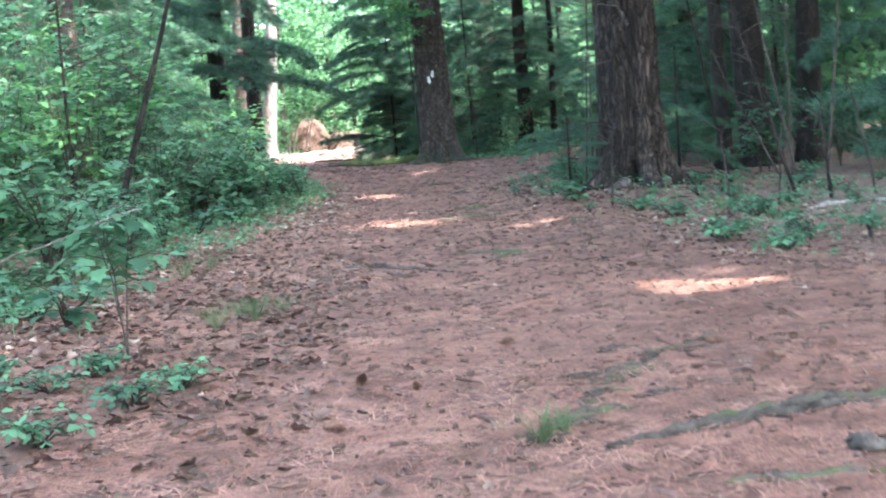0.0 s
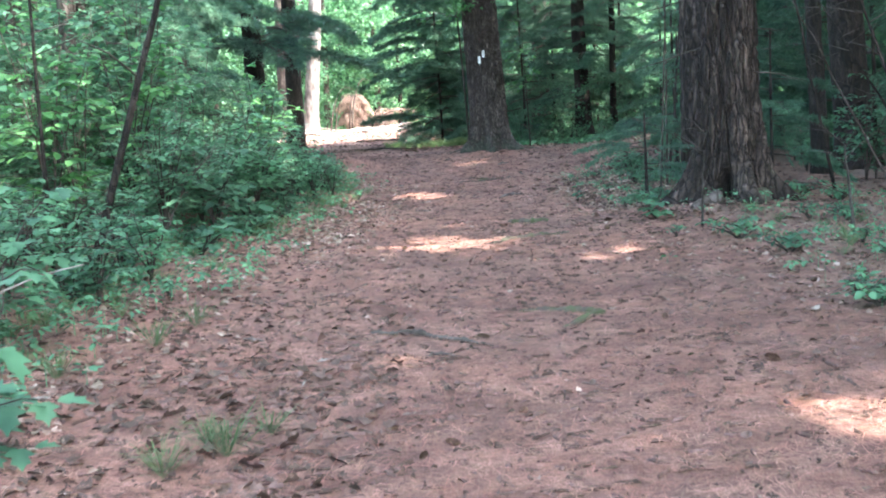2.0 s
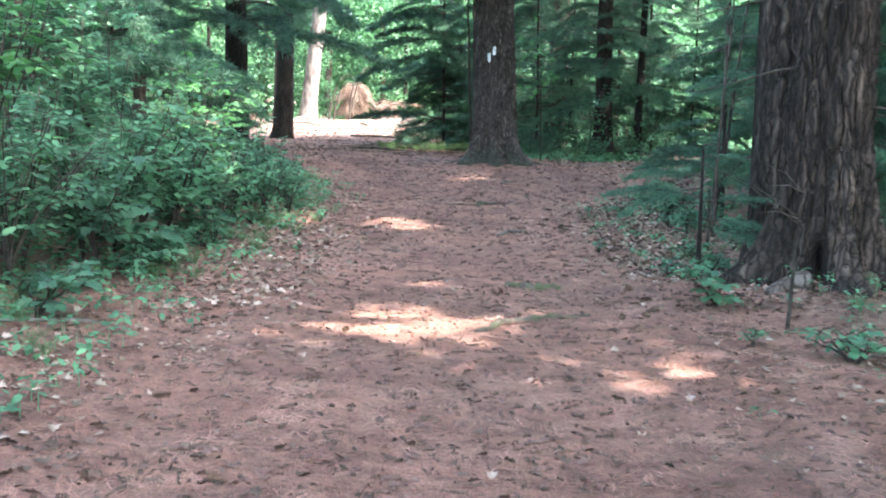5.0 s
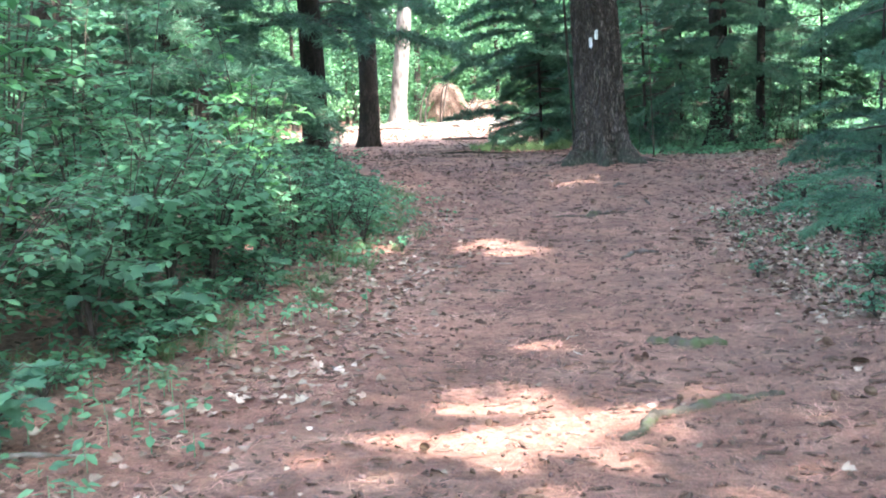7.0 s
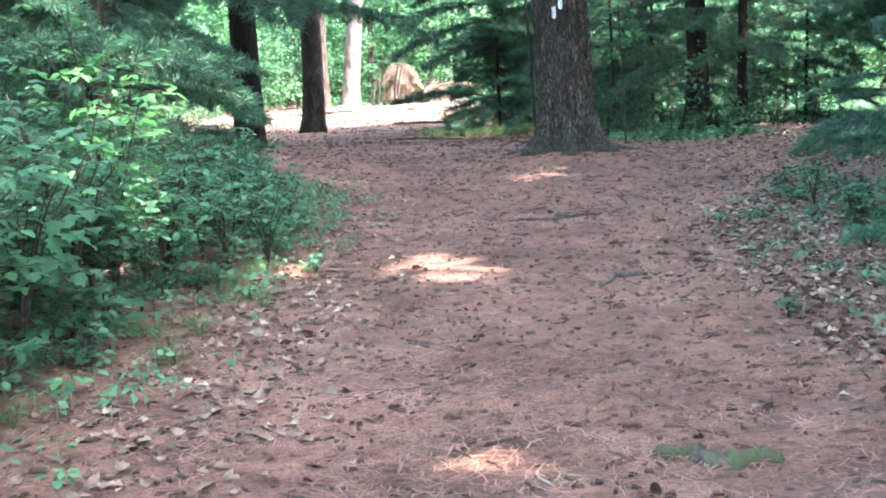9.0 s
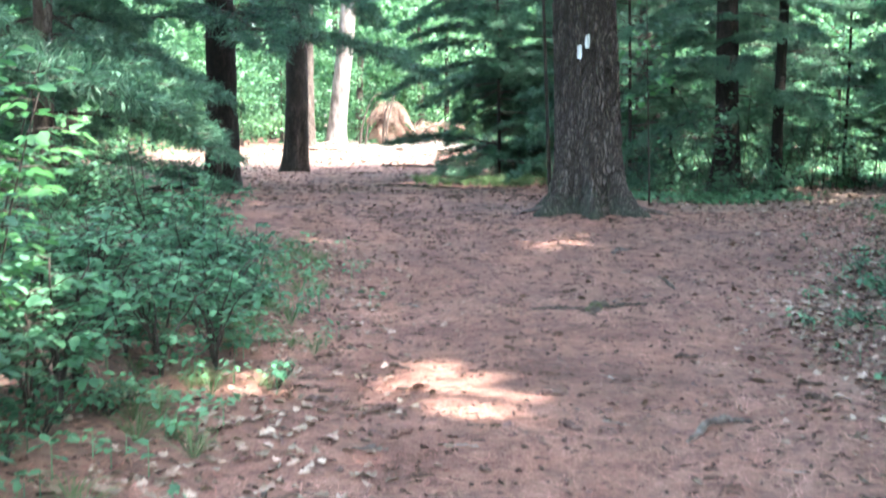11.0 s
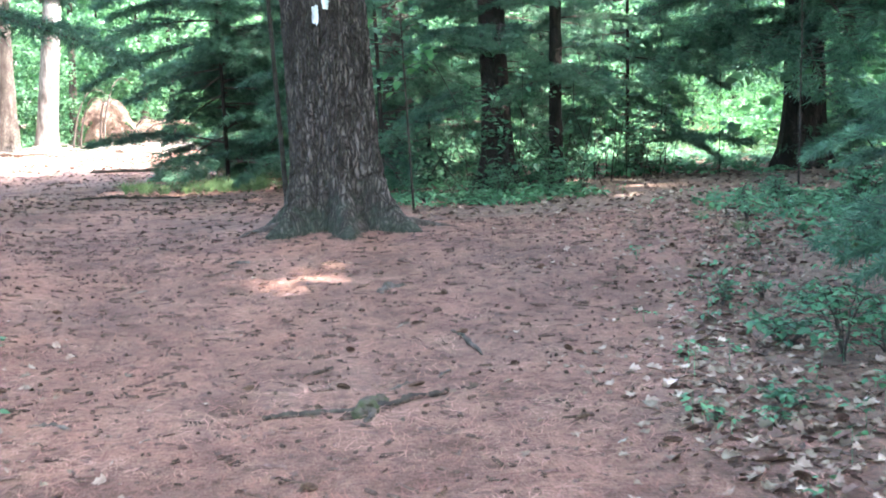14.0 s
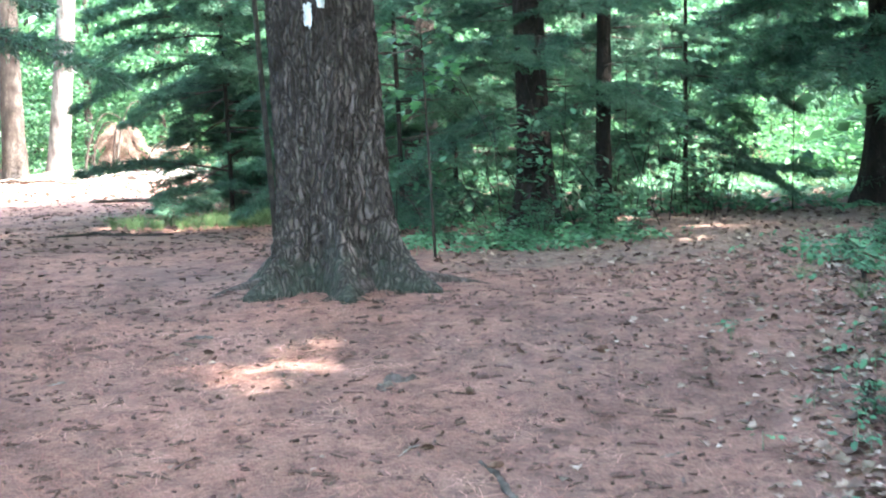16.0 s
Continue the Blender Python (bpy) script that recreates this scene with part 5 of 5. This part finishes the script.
tagged(put("fallen_needles", np_mesh("fallen_needles", v, f), M_STRAW, shade=False), "loose reddish-brown pine needles strewn over the path", "needles", kind="stuff")


def chips(at, lo, hi):
    """Flakes of bark and bits of twig: low five-sided wedges."""
    n = len(at)
    a = rng.normal(0, 0.9, n)
    ln, wd, ht = rng.uniform(lo, hi, n), rng.uniform(0.006, 0.018, n), rng.uniform(0.006, 0.02, n)
    u = np.stack([np.cos(a), np.sin(a), rng.normal(0, 0.08, n)], 1) * ln[:, None] / 2
    w = np.stack([-np.sin(a), np.cos(a), np.zeros(n)], 1) * wd[:, None]
    h = np.stack([np.zeros(n), np.zeros(n), ht], 1)
    v = np.stack([at - u - w * 0.6, at - u + w * 0.6, at + u + w * 0.5, at + u - w * 0.5,
                  at - u * 0.8 - w * 0.3 + h, at - u * 0.7 + w * 0.4 + h * 0.8, at + u * 0.8 + w * 0.3 + h * 0.7, at + u * 0.75 - w * 0.3 + h], 1).reshape(-1, 3)
    k = np.arange(n)[:, None] * 8
    return v, np.concatenate([k + np.array([q]) for q in ([0, 3, 2, 1], [4, 5, 6, 7], [0, 1, 5, 4], [1, 2, 6, 5], [2, 3, 7, 6], [3, 0, 4, 7])], 0)


# the batch at y 30 to 47 is added to darken that ground
v, f = join([chips(on_ground(9000, -3.2, 3.8, 3, 31, -0.001), 0.012, 0.035), chips(on_ground(4800, -3.2, 3.6, 3, 16, -0.001), 0.02, 0.12), chips(on_ground(4800, -3.6, 5, 15, 31, -0.001), 0.02, 0.13), chips(on_ground(2600, -9, 1, 30, 47, 0), 0.03, 0.13), chips(on_ground(500, -2.8, -0.4, 4, 9, 0), 0.04, 0.16)])
tagged(put("bark_litter", np_mesh("bark_litter", v, f), M_CHIP, shade=False), "dark flakes of bark and broken twigs on the path", "litter", kind="stuff")


def dry_leaves(at, lo, hi):
    n = len(at)
    return lobed_cloud(at, rng.uniform(lo, hi, n) * 0.95, rng.uniform(0, 6.28, n), rng.normal(-0.05, 0.2, n), rng.normal(0, 0.35, n), 0.22)


def beside(n, y0, y1, ys_, xs_, wide):
    y = rng.uniform(y0, y1, n)
    x = np.interp(y, ys_, xs_) + rng.normal(0, wide, n)
    return np.stack([x, y, ground_z(x, y) + 0.015], 1)


def right_side(n, wide):
    """Places in the leaf litter past the path's edge opposite the thicket."""
    y = rng.uniform(15, 30, n)
    x = np.interp(y, EDGE_R[0], EDGE_R[1]) + 0.1 + np.abs(rng.normal(0, wide, n))
    return np.stack([x, y, ground_z(x, y) + 0.012], 1)


v, f = join([dry_leaves(beside(1500, 6, 27, [6, 11, 13, 18, 24, 27], [-2.5, -2.3, -2.0, -2.0, -2.2, -2.9], 0.42), 0.03, 0.075),
             dry_leaves(beside(1300, 8, 32, [8, 12, 16, 20, 26, 32], [3.0, 2.3, 1.9, 1.8, 2.4, 3.8], 0.7), 0.03, 0.068),
             dry_leaves(beside(600, 19, 31, [19, 24, 31], [1.8, 2.0, 3.4], 0.45), 0.03, 0.068), dry_leaves(on_ground(260, -2.3, -1.2, 14.5, 20.5, 0.012), 0.04, 0.09), dry_leaves(on_ground(420, 1.0, 2.6, 16.0, 25, 0.012), 0.035, 0.09), dry_leaves(right_side(900, 0.5), 0.035, 0.085), dry_leaves(on_ground(900, 1.0, 8, 31, 40, 0.012), 0.04, 0.1), dry_leaves(on_ground(1600, -11, -1.5, 48, 68, 0.015), 0.07, 0.15), dry_leaves(on_ground(500, 2.0, 6.5, 8.5, 17, 0.012), 0.03, 0.075), dry_leaves(on_ground(220, -3, 3.4, 3, 30, 0.012), 0.02, 0.06)])
tagged(put("dry_leaves", np_mesh("dry_leaves", v, f), M_PALE_LEAF, shade=False), "pale dry curled leaves lying beside the path", "leaves", kind="stuff")

# leaves at y 29 to 47 likewise added to make the ground darker
v, f = join([dry_leaves(on_ground(1300, -3.0, 3.2, 3.2, 30, 0.008), 0.025, 0.06), dry_leaves(on_ground(1100, -3.2, -0.5, 3.6, 11.5, 0.008), 0.03, 0.085), dry_leaves(on_ground(700, -2.4, 2.2, 7.5, 13.2, 0.008), 0.025, 0.07), dry_leaves(on_ground(260, -2.2, 2.6, 13.5, 21, 0.008), 0.03, 0.07), dry_leaves(on_ground(1600, -9, 1, 29, 47, 0.008), 0.04, 0.09), dry_leaves(right_side(1500, 0.7), 0.04, 0.09), dry_leaves(on_ground(700, -2.8, -0.6, 4, 9, 0.01), 0.04, 0.10), dry_leaves(on_ground(1500, 1.0, 9, 31, 42, 0.01), 0.04, 0.1)])
tagged(put("brown_leaves", np_mesh("brown_leaves", v, f), M_CHIP, shade=False), "dark brown rotting leaves scattered over the needles", "leaves", kind="stuff")

# seedlings past counting under the shrubs
def seedlings(at, leaf):
    n = len(at)
    k = 7
    a = rng.uniform(0, 6.28, (n, k)).ravel()
    p = np.repeat(at, k, 0) + np.stack([np.cos(a), np.sin(a), np.zeros(n * k)], 1) * rng.uniform(0.0, 0.07, n * k)[:, None]
    tall = rng.uniform(0.05, 0.16, n)
    p[:, 2] += np.repeat(tall, k) * rng.uniform(0.55, 1.0, n * k)
    top = at + np.stack([0 * tall, 0 * tall, tall], 1)
    w = np.array([[0.0022, 0.0012, 0]])
    stems = (np.stack([at - w, at + w, top + w * 0.5, top - w * 0.5], 1).reshape(-1, 3), np.arange(n * 4).reshape(n, 4))
    leaves = leaf_cloud(p, leaf * rng.uniform(0.6, 1.2, n * k), a, rng.normal(0.2, 0.3, n * k), rng.normal(0, 0.3, n * k), 0.6, 0.08)
    return join([stems, leaves])


v, f = join([seedlings(beside(430, 5, 27, [5, 9, 11, 13, 18, 24, 27], [-2.9, -2.8, -2.6, -2.4, -2.4, -2.5, -3.1], 0.32), 0.06),
             seedlings(beside(260, 8, 32, [8, 12, 16, 20, 26, 32], [3.6, 2.9, 2.6, 2.5, 3.2, 4.8], 0.6), 0.055),
             seedlings(on_ground(1300, -6.5, -2.7, 9, 26, 0.0), 0.075), seedlings(on_ground(190, 0.9, 3.3, 32.4, 34.2, 0.0), 0.095), seedlings(on_ground(280, 3.7, 6.2, 27.4, 30.6, 0.0), 0.085),
             seedlings(on_ground(500, -12, -1.5, 68, 84, 0.0), 0.16), seedlings(on_ground(700, 5.5, 14, 38, 56, 0.0), 0.15),
             seedlings(on_ground(2400, 0.4, 9.5, 35.5, 60, 0.0), 0.13), seedlings(on_ground(260, 2.2, 6.5, 8.5, 16, 0.0), 0.05), seedlings(right_side(110, 0.9), 0.045)])
tagged(put("seedlings", np_mesh("seedlings", v, f), M_LEAF, shade=False), "low green seedlings scattered under the shrubs", "seedlings", kind="stuff")
